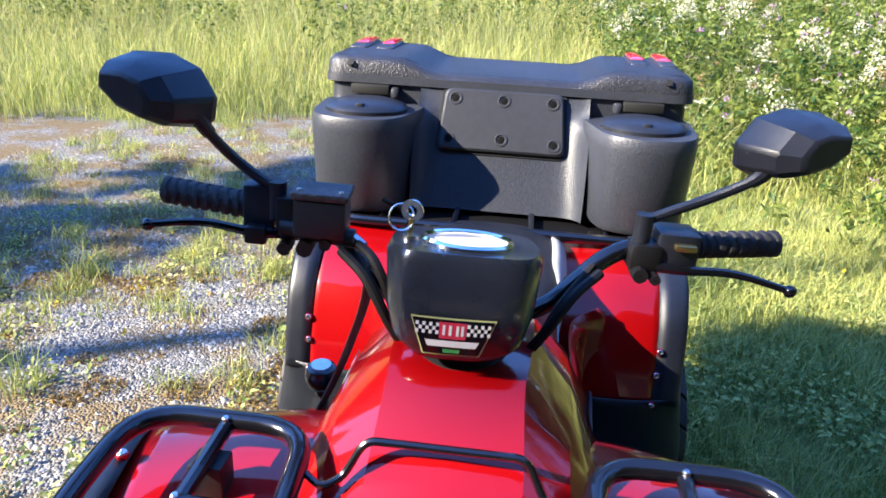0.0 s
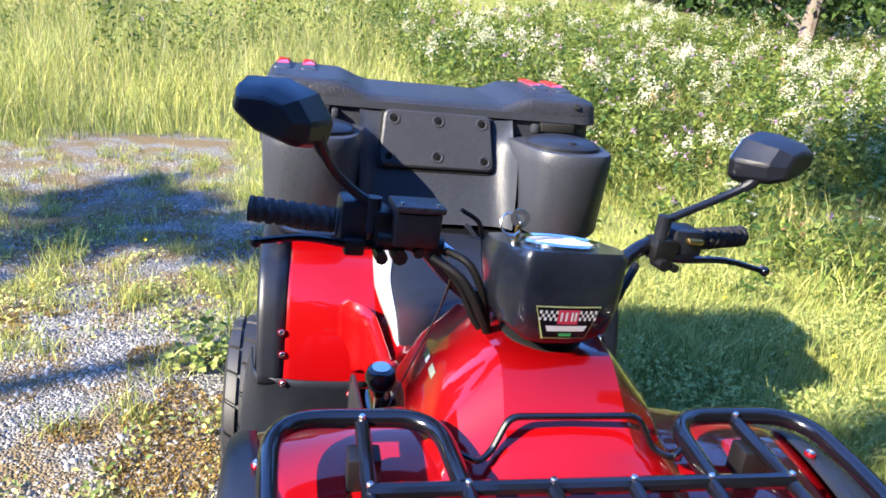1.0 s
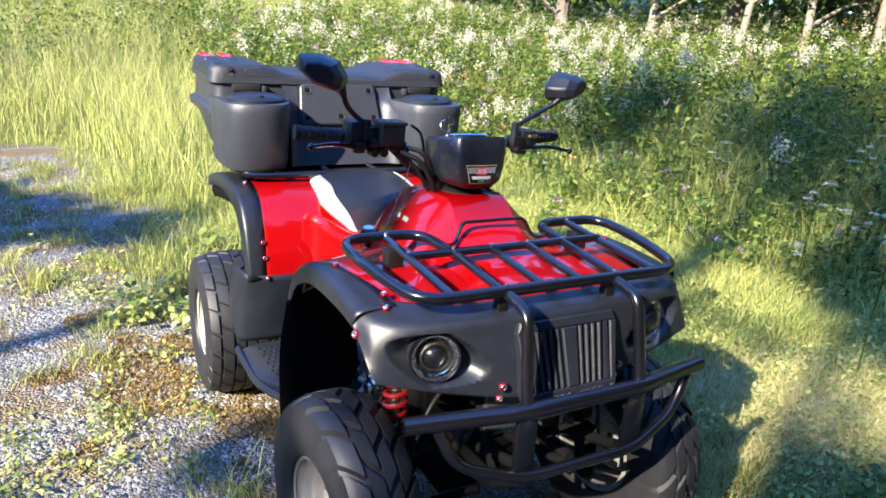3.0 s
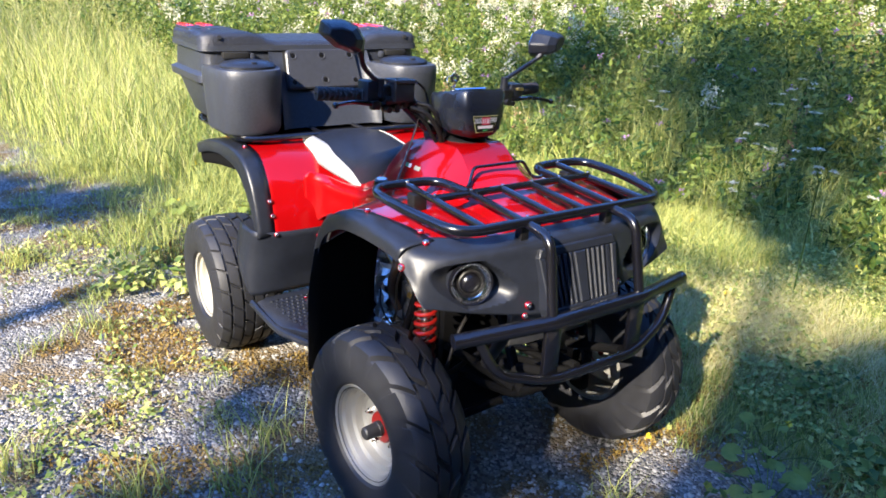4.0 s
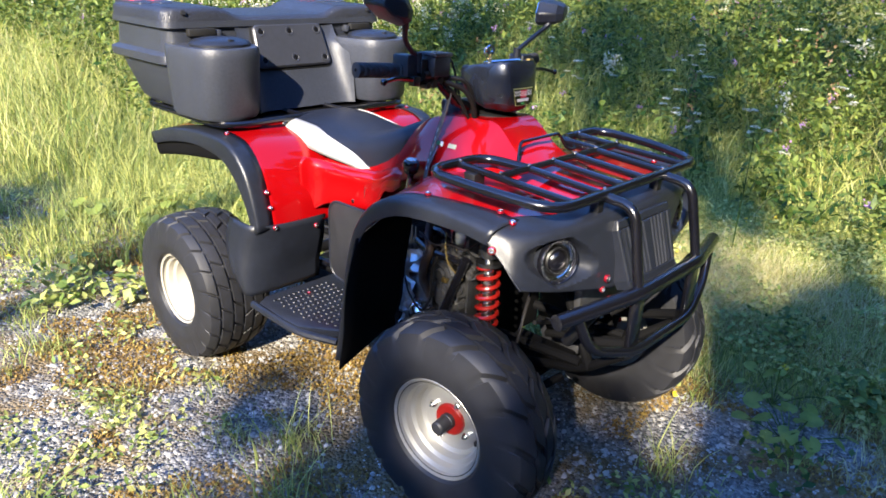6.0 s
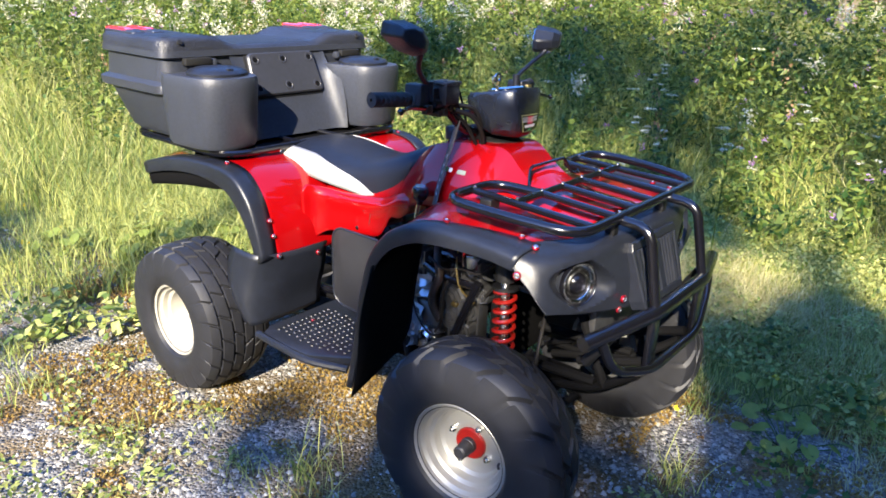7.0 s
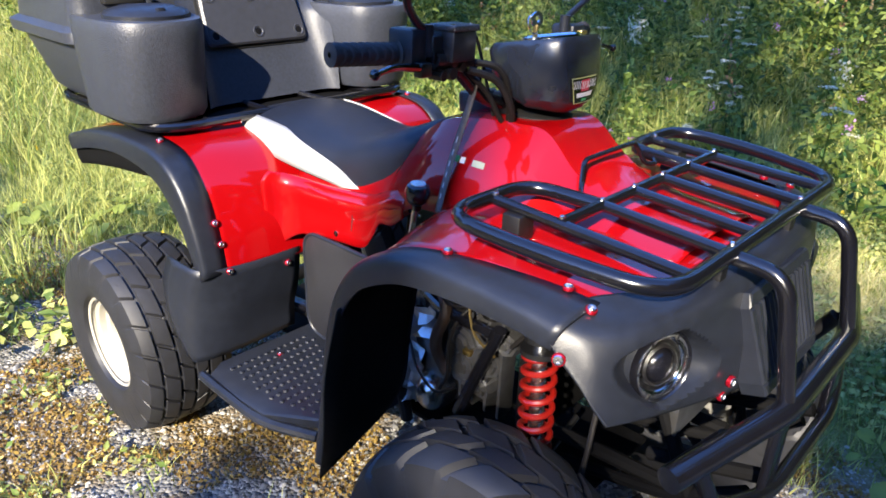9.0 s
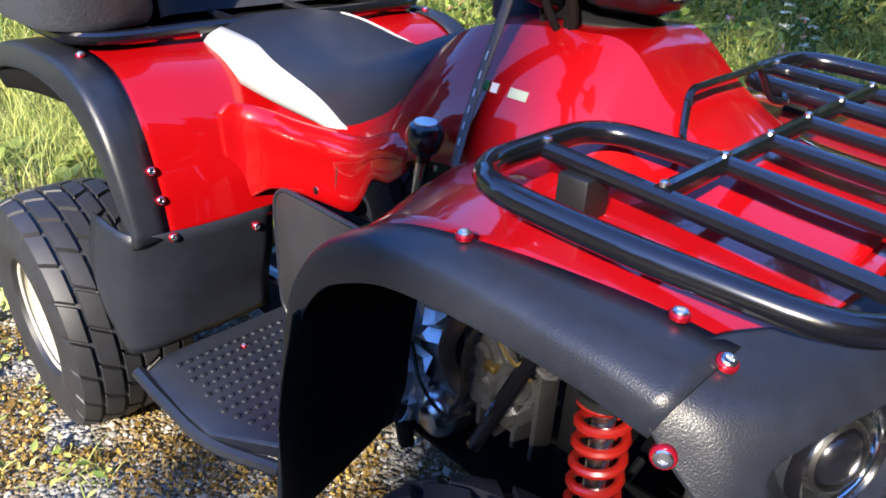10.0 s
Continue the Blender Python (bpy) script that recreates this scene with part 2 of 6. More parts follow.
def spin(profile, seg=32, m=None, bm=None, cap=False):
    """A profile of (radius, height) turned round the local z axis, then set by m."""
    own = bmesh.new()
    rings = [[own.verts.new((r * math.cos(j * math.tau / seg), r * math.sin(j * math.tau / seg), z)) for j in range(seg)] for r, z in profile]
    for a, b in zip(rings, rings[1:]):
        for j in range(seg):
            own.faces.new((a[j], a[(j + 1) % seg], b[(j + 1) % seg], b[j]))
    if cap:
        own.faces.new(rings[0][::-1])
        own.faces.new(rings[-1])
    if m is not None:
        bmesh.ops.transform(own, matrix=m, verts=own.verts)
    return merge(bm, own)


def aim(place, way):
    """A pose at place whose z axis points along way."""
    return Matrix.Translation(place) @ Vector(way).to_track_quat("Z", "Y").to_matrix().to_4x4()


def grid_mesh(name, rows, closed_u=False, closed_v=False, smooth=35, bm=None):
    """A mesh through a grid of points; returns a bmesh."""
    bm = bm or bmesh.new()
    v = [[bm.verts.new(p) for p in row] for row in rows]
    nu, nv = len(v), len(v[0])
    for i in range(nu if closed_u else nu - 1):
        for j in range(nv if closed_v else nv - 1):
            q = [v[i][j], v[i][(j + 1) % nv], v[(i + 1) % nu][(j + 1) % nv], v[(i + 1) % nu][j]]
            if len({w.index if w.index >= 0 else id(w) for w in q}) == 4:
                bm.faces.new(q)
    return bm


def skin(control, nu=5, nv=5, closed_v=False):
    """A smooth surface through a few control sections (each a list of points), as rows of points."""
    rows = [smooth_line(sec, nv, closed_v) for sec in control]
    cols = [smooth_line([r[j] for r in rows], nu) for j in range(len(rows[0]))]
    return [list(row) for row in zip(*cols)]


def both_sides(half):
    """A half section from the middle outwards, made whole across x = 0."""
    return [Vector((-x, y, z)) for x, y, z in half[:0:-1]] + [Vector(p) for p in half]


def hull_loft(sections, nu=4, nv=4, cap=True):
    """A closed body lofted through closed sections."""
    rows = skin(sections, nu, nv, True)
    bm = grid_mesh("body", rows, closed_v=True)
    if cap:
        bm.verts.ensure_lookup_table()
        n = len(rows[0])
        bm.faces.new(bm.verts[:n][::-1])
        bm.faces.new(bm.verts[len(bm.verts) - n:])
    return bm


def rounded_rect(x0, x1, y0, y1, r, z, n=5):
    """A closed ring of a rounded rectangle at height z."""
    return rounded([(x0, y0, z), (x1, y0, z), (x1, y1, z), (x0, y1, z)], r, n, True)


def ring_loft(rings, bm=None, cap=True):
    """A closed body straight through rings of the same count."""
    own = bmesh.new()
    v = [[own.verts.new(p) for p in r] for r in rings]
    k = len(v[0])
    for a, b in zip(v, v[1:]):
        for j in range(k):
            own.faces.new((a[j], a[(j + 1) % k], b[(j + 1) % k], b[j]))
    if cap:
        own.faces.new(v[0][::-1])
        own.faces.new(v[-1])
    return merge(bm, own)


# ---- ground ----
def height(x, y):
    """The lie of the land: flat by the track, rising gently into the meadow."""
    z = 0.012 * noise.noise((x * 1.3, y * 1.3, 0)) + 0.006 * noise.noise((x * 6, y * 6, 3))
    far = max(0.0, y - 7.0, x - 4.0)
    z += 0.020 * math.exp(-(((y - 0.62) / 0.4) ** 2 + (x / 0.9) ** 4))
    return z + min(far, 30) * 0.12


def gravel_part(x, y):
    """1 on the gravel track, 0 in the grass, with an uneven edge."""
    wob = 0.60 * noise.noise((x * 0.8, y * 0.8, 7)) + 0.40 * noise.noise((x * 2.6, y * 2.6, 9))
    right = max(0.45 - 0.45 * max(0, y - 2.2), -0.70) - x
    if y < 2.2:
        right = 0.62 + 0.45 * max(0, 1.0 - y) - x
    far = 7.4 + 0.35 * x - y
    return min(max((min(right, far) + wob) / 0.35 + 0.5, 0), 1)


xs = np.concatenate([[-300, -120, -50, -25], np.arange(-14, -5, 0.5), np.arange(-5, 6, 0.06), np.arange(6, 16, 0.5), [25, 50, 120, 300]])
ys = np.concatenate([[-300, -120, -50, -20, -10], np.arange(-5, -1, 0.5), np.arange(-1, 9, 0.06), np.arange(9, 30, 0.5), [35, 60, 120, 300]])
nx, ny = len(xs), len(ys)
verts = [(x, y, height(x, y)) for y in ys for x in xs]
faces = [(j * nx + i, j * nx + i + 1, (j + 1) * nx + i + 1, (j + 1) * nx + i) for j in range(ny - 1) for i in range(nx - 1)]
me = bpy.data.meshes.new("ground")
me.from_pydata(verts, [], faces)
att = me.attributes.new("gravel", "FLOAT", "POINT")
att.data.foreach_set("value", [gravel_part(x, y) for y in ys for x in xs])
finish(me, 60)
GROUND = bpy.data.materials.new("gravel_and_soil")
GROUND.use_nodes = True
n, l = GROUND.node_tree.nodes, GROUND.node_tree.links
b = n["Principled BSDF"]
b.inputs["Roughness"].default_value = 0.9
b.inputs["Specular IOR Level"].default_value = 0.2
tc = n.new("ShaderNodeTexCoord")
vor = n.new("ShaderNodeTexVoronoi")
vor.inputs["Scale"].default_value = 95
big = n.new("ShaderNodeTexNoise")
big.inputs["Scale"].default_value, big.inputs["Detail"].default_value = 2.2, 6
moss = n.new("ShaderNodeTexNoise")
moss.inputs["Scale"].default_value, moss.inputs["Detail"].default_value = 3.4, 5
for t in (vor, big, moss):
    l.new(tc.outputs["Object"], t.inputs["Vector"])
bw = n.new("ShaderNodeRGBToBW")
l.new(vor.outputs["Color"], bw.inputs[0])
stone = n.new("ShaderNodeValToRGB")
stone.color_ramp.elements[0].color, stone.color_ramp.elements[1].color = (0.09, 0.089, 0.087, 1), (0.29, 0.28, 0.257, 1)
stone.color_ramp.elements[0].position, stone.color_ramp.elements[1].position = 0.25, 0.8
l.new(bw.outputs[0], stone.inputs[0])
mossr = n.new("ShaderNodeValToRGB")
mossr.color_ramp.elements[0].position, mossr.color_ramp.elements[1].position = 0.42, 0.56
l.new(moss.outputs["Fac"], mossr.inputs[0])
m1 = n.new("ShaderNodeMix")
m1.data_type = "RGBA"
m1.inputs[7].default_value = (0.17, 0.11, 0.035, 1)
fac = n.new("ShaderNodeMath")
fac.operation, fac.inputs[1].default_value = "MULTIPLY", 0.75
l.new(mossr.outputs[0], fac.inputs[0])
l.new(fac.outputs[0], m1.inputs["Factor"])
l.new(stone.outputs[0], m1.inputs[6])
soil = n.new("ShaderNodeValToRGB")
soil.color_ramp.elements[0].color, soil.color_ramp.elements[1].color = (0.11, 0.13, 0.04, 1), (0.25, 0.25, 0.085, 1)
l.new(big.outputs["Fac"], soil.inputs[0])
at = n.new("ShaderNodeAttribute")
at.attribute_name = "gravel"
m2 = n.new("ShaderNodeMix")
m2.data_type = "RGBA"
l.new(at.outputs["Fac"], m2.inputs["Factor"])
l.new(soil.outputs[0], m2.inputs[6])
l.new(m1.outputs[2], m2.inputs[7])
l.new(m2.outputs[2], b.inputs["Base Color"])
bp = n.new("ShaderNodeBump")
bp.inputs["Strength"].default_value, bp.inputs["Distance"].default_value = 0.9, 0.012
l.new(vor.outputs["Distance"], bp.inputs["Height"])
bp.invert = True
l.new(bp.outputs[0], b.inputs["Normal"])
me.materials.append(GROUND)
tagged(new("ground", me), "grey gravel track with moss, running into meadow soil", "ground", kind="structure")


def scatter_mesh(name, vert_blocks, face_blocks, mat, label, category):
    """One mesh of loose stuff from arrays of vertices (n, k, 3) and one face pattern."""
    v = np.concatenate([b.reshape(-1, 3) for b in vert_blocks])
    faces, base = [], 0
    loops = []
    sizes = []
    for blk, pat in zip(vert_blocks, face_blocks):
        count, k = blk.shape[:2]
        start = base + np.arange(count)[:, None] * k
        for f in pat:
            loops.append((start + np.array(f)[None]).reshape(-1))
            sizes.append(np.full(count, len(f)))
        base += count * k
    li, sz = np.concatenate(loops), np.concatenate(sizes)
    me = bpy.data.meshes.new(name)
    me.vertices.add(len(v))
    me.vertices.foreach_set("co", v.ravel())
    me.loops.add(len(li))
    me.loops.foreach_set("vertex_index", li.astype(np.int32))
    me.polygons.add(len(sz))
    me.polygons.foreach_set("loop_start", np.concatenate([[0], np.cumsum(sz)[:-1]]).astype(np.int32))
    me.update(calc_edges=True)
    me.materials.append(mat)
    return tagged(new(name, me), label, category, kind="stuff")


rng = np.random.default_rng(11)


def pick(count, x0, x1, y0, y1, keep):
    """Random places in a rectangle where keep(x, y) beats a throw."""
    out = []
    while len(out) < count:
        x, y = rng.uniform(x0, x1), rng.uniform(y0, y1)
        if rng.random() < keep(x, y):
            out.append((x, y, height(x, y)))
    return np.array(out)


def blades(base, tall, width, lean=0.35, seg=3):
    """Curved tapering blades of grass rooted at base."""
    k = len(base)
    az, face = rng.uniform(0, math.tau, k), rng.uniform(0, math.tau, k)
    h = tall * rng.uniform(0.55, 1.25, k)
    bend = lean * rng.uniform(0.2, 1.6, k)
    w = width * rng.uniform(0.6, 1.4, k)
    out = []
    side = np.stack([np.cos(face), np.sin(face), 0 * face], 1)
    dirn = np.stack([np.cos(az), np.sin(az), 0 * az], 1)
    for i in range(seg + 1):
        f = i / seg
        c = base + dirn * (h * bend * f * f)[:, None] + np.array([0, 0, 1.0]) * (h * (f - 0.25 * bend * f * f))[:, None]
        half = side * (w * (1 - f) ** 0.6 * 0.5)[:, None]
        out += [c - half, c + half] if i < seg else [c]
    faces = [(2 * i, 2 * i + 1, 2 * i + 3, 2 * i + 2) for i in range(seg - 1)] + [(2 * seg - 2, 2 * seg - 1, 2 * seg)]
    return np.stack(out, 1), faces


def leaves(base, size, flat=0.5, long=1.6):
    """Small folded leaves, each a kite of four corners."""
    k = len(base)
    az, tilt, roll = rng.uniform(0, math.tau, k), rng.normal(0, flat, k), rng.normal(0, flat, k)
    s = size * rng.uniform(0.5, 1.4, k)
    along = np.stack([np.cos(az) * np.cos(tilt), np.sin(az) * np.cos(tilt), np.sin(tilt)], 1)
    flatside = np.stack([-np.sin(az), np.cos(az), 0 * az], 1)
    up = np.cross(along, flatside)
    across = flatside * np.cos(roll)[:, None] + up * np.sin(roll)[:, None]
    a, b2 = along * (s * long / 2)[:, None], across * (s / 2)[:, None]
    fold = np.cross(along, across) * (0.12 * s)[:, None]
    return np.stack([base - a, base + b2 + fold - a * 0.1, base + a, base - b2 + fold - a * 0.1], 1), [(0, 1, 2), (0, 2, 3)]


def clear_of_quad(x, y):
    return not (-0.52 < x < 0.52 and 0.40 < y < 2.15)


def tall_zone(x, y):
    """How far the ground lies into the tall meadow (0 outside)."""
    edge = 2.5 + 0.5 * noise.noise((x * 0.7, y * 0.7, 21))
    right = x - (edge + 0.25 * max(0, 1.5 - y))
    if x < -0.9:
        back = y - (6.9 + 0.35 * x)
    else:
        back = y - max(6.6 - 3.6 * (x + 0.9), 3.9 + 0.5 * max(0, x - 0.3))
    return max(right if y < 9 else 1, back + 0.5 * noise.noise((x * 0.9, y * 0.4, 5)))


def rise(p, low, full):
    """The height of plants at places p: low at the meadow's edge, full a metre and a half into it."""
    return np.array([(low + (full - low) * min(max(tall_zone(a[0], a[1]) / 1.9, 0), 1)) * (1 + 0.55 * noise.noise((a[0] * 1.1, a[1] * 1.1, 33))) for a in p])


# loose stones of the track
k = 56000
p = pick(k, -3.6, 0.9, -0.2, 6.0, lambda x, y: gravel_part(x, y) * (1 if y < 3.2 and x > -2.2 else 0.3) * (0.35 + 0.65 * (noise.noise((x * 1.7, y * 1.7, 4)) > -0.1)))
s = np.clip(rng.gamma(2.4, 0.0018, k), 0.0024, 0.013)[:, None]
corner = np.array([[1, 0, -0.2], [0.3, 0.95, -0.2], [-0.8, 0.6, -0.2], [-0.8, -0.6, -0.2], [0.3, -0.95, -0.2], [0.5, 0.2, 0.55], [-0.4, 0.35, 0.6], [-0.1, -0.5, 0.5]])
ang = rng.uniform(0, math.tau, k)
jit = corner[None] * rng.uniform(0.7, 1.3, (k, 8, 3))
ca, sa = np.cos(ang)[:, None], np.sin(ang)[:, None]
rot = np.stack([jit[..., 0] * ca - jit[..., 1] * sa, jit[..., 0] * sa + jit[..., 1] * ca, jit[..., 2]], -1)
stones = p[:, None] + rot * s[:, None]
scatter_mesh("gravel", [stones], [[(0, 1, 5), (1, 6, 5), (1, 2, 6), (2, 3, 6), (3, 7, 6), (3, 4, 7), (4, 0, 5), (4, 5, 7), (5, 6, 7)]], GRAVELSTONE, "loose grey crushed gravel", "gravel")

# moss and small plants in the track
p = pick(70000, -2.8, 0.8, -0.1, 5.0, lambda x, y: gravel_part(x, y) * (noise.noise((x * 2.2, y * 2.2, 14)) + 0.5 * noise.noise((x * 7, y * 7, 15)) > 0.10) * (1 if y < 3 else 0.4))
v, f = leaves(p + np.stack([0 * p[:, 0], 0 * p[:, 0], rng.uniform(0.002, 0.014, len(p))], 1), 0.0075, 0.8, 1.6)
scatter_mesh("moss", [v], [f], MOSS, "yellow-brown moss cushions in the gravel", "moss")
tufts = []
for _ in range(260):
    c = pick(1, -3.4, 0.7, -0.1, 6.2, lambda x, y: gravel_part(x, y) * (0.25 + 0.75 * (y > 2.4)))[0]
    q = c + rng.normal(0, 0.045, (45, 3)) * [1, 1, 0]
    tufts.append(q[[clear_of_quad(a[0], a[1]) for a in q]])
herb = pick(320, -2.6, 0.7, 0.0, 4.2, lambda x, y: gravel_part(x, y) * float(clear_of_quad(x, y)) * (noise.noise((x * 1.4, y * 1.4, 51)) > -0.05))
hp = np.repeat(herb, 26, 0)
hp = hp + rng.normal(0, 1, hp.shape) * [0.035, 0.035, 0] + np.stack([0 * hp[:, 0], 0 * hp[:, 0], rng.uniform(0.008, 0.05, len(hp))], 1)
v, f = leaves(hp, 0.012, 0.5, 2.0)
scatter_mesh("low_herbs", [v], [f], LAWN, "small green herbs growing in the gravel", "weeds")
high = []
for cx, cy in ((-0.72, 0.92), (-0.95, 1.05), (-0.55, 1.12), (-1.25, 1.35), (-0.35, 0.22), (0.15, 0.28), (-0.05, 0.05), (-1.6, 2.0), (-1.1, 3.1), (-0.75, 3.3), (-1.5, 3.6), (-2.0, 4.1), (-0.5, 3.9), (0.05, 3.5), (-1.9, 2.9), (-0.75, 0.45), (-1.15, 0.75), (-0.2, 4.4), (-0.6, 4.8)):
    q = np.array([cx, cy, 0]) + rng.normal(0, 0.05, (60, 3)) * [1, 1, 0]
    high.append(q)
v2, f2 = blades(np.concatenate(high), 0.17, 0.0045, 0.6)
scatter_mesh("grass_clumps", [v2], [f2], LAWN, "taller green grass clumps growing through the gravel", "grass")
v, f = blades(np.concatenate(tufts), 0.085, 0.004, 0.8)
scatter_mesh("grass_tufts", [v], [f], LAWN, "small green grass tufts growing through the gravel", "grass")

# low lawn and clover beside the quad
p = pick(56000, -5.0, 4.2, -1.2, 8.0, lambda x, y: (1 - gravel_part(x, y)) * (0.9 if tall_zone(x, y) < 0.5 else 0.15) * (0.4 + 0.6 * (noise.noise((x * 2.1, y * 2.1, 31)) > -0.2)))
p = np.concatenate([p, pick(34000, 0.3, 3.2, -1.0, 4.4, lambda x, y: 1 - gravel_part(x, y))])
p = p[[clear_of_quad(a[0], a[1]) for a in p]]
v, f = blades(p, 0.085, 0.0045, 0.7, 2)
scatter_mesh("short_grass", [v], [f], LAWN, "short trodden grass beside the track", "grass")
p = pick(9000, 0.6, 2.6, 1.2, 4.4, lambda x, y: (1 - gravel_part(x, y)) * (noise.noise((x * 2.4, y * 2.4, 83)) > -0.1) * float(clear_of_quad(x, y)))
v, f = blades(p, 0.19, 0.005, 0.8, 3)
scatter_mesh("lawn_clumps", [v], [f], LAWN, "longer yellow-green grass beside the quad bike", "grass")
p = pick(44000, 0.1, 3.6, -1.0, 4.2, lambda x, y: (1 - gravel_part(x, y)) * (noise.noise((x * 1.8, y * 1.8, 44)) > -0.05))
v, f = leaves(p + np.stack([0 * p[:, 0], 0 * p[:, 0], rng.uniform(0.01, 0.09, len(p))], 1), 0.015, 0.45, 1.5)
scatter_mesh("clover", [v], [f], LAWN, "green clover and low weeds", "weeds")

# tall meadow
p = pick(76000, -11, 9.0, 1.0 - 2.2, 24.0, lambda x, y: min(1, max(0, tall_zone(x, y) * 1.5)) * (1 if math.hypot(x, y) < 9 else 0.45) * (abs(x) < 0.8 * y + 3))
# noise splits the grass into sunlit and shaded patches, painted by material
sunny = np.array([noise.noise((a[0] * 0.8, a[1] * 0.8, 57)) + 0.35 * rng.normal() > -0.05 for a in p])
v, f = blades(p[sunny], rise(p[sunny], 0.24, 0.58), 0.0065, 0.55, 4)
scatter_mesh("tall_grass", [v], [f], GRASS, "tall yellow-green meadow grass, sunlight put into its colour", "grass")
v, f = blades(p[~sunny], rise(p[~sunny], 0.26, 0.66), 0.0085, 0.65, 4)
scatter_mesh("tall_grass", [v], [f], MEADOWGREEN, "tall deep green meadow grass, coloured for the shaded patches", "grass")
# green clumps reaching in from the meadow, and a band of grass between the wheel ruts
p = pick(9000, -2.6, 1.4, 2.7, 6.8, lambda x, y: float(noise.noise((x * 1.3, y * 1.3, 91)) + 0.9 * (x + 0.65 * max(0, 4.4 - y)) - 0.1 * (y > 6) + 0.75 * math.exp(-((y - 4.9) / 0.45) ** 2) > 0.30))
v, f = blades(p, 0.20, 0.0055, 0.7, 3)
scatter_mesh("grass_clumps", [v], [f], MEADOWGREEN, "green grass clumps at the edge of the gravel", "grass")
p = pick(5000, -7.5, 7.0, 0.0, 13.0, lambda x, y: min(1, max(0, tall_zone(x, y) * 1.5)) * (1 if x < 2 else 0.15))
v, f = blades(p, rise(p, 0.4, 0.8), 0.0045, 0.4, 4)
scatter_mesh("dry_stalks", [v], [f], DRYGRASS, "pale dry grass stalks", "grass")

p = pick(20000, 1.5, 8.0, -2.0, 9.0, lambda x, y: min(1, max(0, tall_zone(x, y) + 0.6)) * (noise.noise((x * 0.9, y * 0.9, 61)) > -0.2))
v, f = blades(p, rise(p, 0.16, 0.62), 0.0065, 0.7, 4)
scatter_mesh("bank_grass", [v], [f], BANK, "dark green grass among the weeds", "grass")
# leafy weeds with flower heads on the right-hand bank and behind the meadow grass
stalks = np.concatenate([pick(1500, 1.5, 9.5, -2.0, 10.0, lambda x, y: min(1, max(0, tall_zone(x, y) + 0.5)) * (1 if x < 6 else 0.7)),
                         pick(900, 0.8, 9.0, 4.8, 14.0, lambda x, y: min(1, max(0, tall_zone(x, y) - 0.3)) * (noise.noise((x * 0.5, y * 0.5, 77)) > -0.25)),
                         pick(700, 6.0, 15.0, 5.0, 17.0, lambda x, y: 1.0), pick(300, -8.0, 1.0, 8.5, 17.0, lambda x, y: float(noise.noise((x * 0.5, y * 0.5, 77)) > 0.0))])
stem_v, leaf_p, white_p, white_big, purple_p, seed_p = [], [], [], [], [], []
for c in stalks:
    deep = min(max(tall_zone(c[0], c[1]) / 2.0, 0), 1)
    tall = rng.uniform(0.6, 1.1) * (0.28 + 0.72 * deep)
    lean = rng.normal(0, 0.09, 2)
    nl = int(85 * tall) + 14
    hs = rng.uniform(0.06, 0.92, nl) ** 0.85
    wide = 0.05 + 0.035 * deep
    leaf_p.append(c + np.stack([lean[0] * hs + rng.normal(0, wide, nl), lean[1] * hs + rng.normal(0, wide, nl), tall * hs], 1))
    top = c + [lean[0], lean[1], tall]
    stem_v.append(np.array([c + [-0.003, 0, 0], c + [0.003, 0, 0], top + [0.0012, 0, 0], top + [-0.0012, 0, 0]]))
    kind = rng.random()
    cream = (0.20 if c[1] > 7.5 else 0.13) if c[1] > 4.5 and c[0] > 1.5 else 0.05
    if kind < cream and deep > 0.3:
        for _ in range(int(rng.integers(1, 3))):
            m = int(rng.integers(45, 80))
            o = top + rng.normal(0, 1, 3) * [0.05, 0.05, 0.03]
            white_p.append(o + rng.normal(0, 1, (m, 3)) * [0.032, 0.032, 0.05])
    elif kind < cream + 0.11 and deep > 0.1:
        for _ in range(int(rng.integers(1, 4))):
            m = 30
            o = top + rng.normal(0, 1, 3) * [0.05, 0.05, 0.015]
            rr2, aa = np.sqrt(rng.random(m)) * rng.uniform(0.02, 0.04), rng.uniform(0, math.tau, m)
            white_big.append(o + np.stack([rr2 * np.cos(aa), rr2 * np.sin(aa), rng.normal(0, 0.004, m)], 1))
    elif kind < cream + 0.24:
        purple_p.append(top + rng.normal(0, 0.014, (16, 3)))
    elif kind < cream + 0.30:
        seed_p.append(top + rng.normal(0, 1, (20, 3)) * [0.02, 0.02, 0.05])
scatter_mesh("weed_stems", [np.stack(stem_v)], [[(0, 1, 2, 3)]], WEED, "thin stems of tall weeds", "weeds")
v, f = leaves(np.concatenate(leaf_p), 0.026, 0.6, 2.6)
scatter_mesh("weed_foliage", [v], [f], WEED, "dense green leaves of tall weeds", "weeds")
v, f = leaves(np.concatenate(white_p), 0.019, 1.0, 1.0)
scatter_mesh("meadowsweet_blossom", [v], [f], WHITEFLOWER, "creamy white meadow flower heads", "flowers")
v, f = leaves(np.concatenate(white_big), 0.013, 0.3, 1.0)
scatter_mesh("umbel_blossom", [v], [f], WHITEFLOWER, "flat white umbel flower heads", "flowers")
v, f = leaves(np.concatenate(purple_p), 0.014, 1.0, 1.2)
scatter_mesh("purple_blossom", [v], [f], PURPLEFLOWER, "small purple clover and thistle heads", "flowers")
v, f = leaves(np.concatenate(seed_p), 0.016, 1.0, 1.6)
scatter_mesh("seed_heads", [v], [f], SEEDHEAD, "brown seed heads of dock", "weeds")
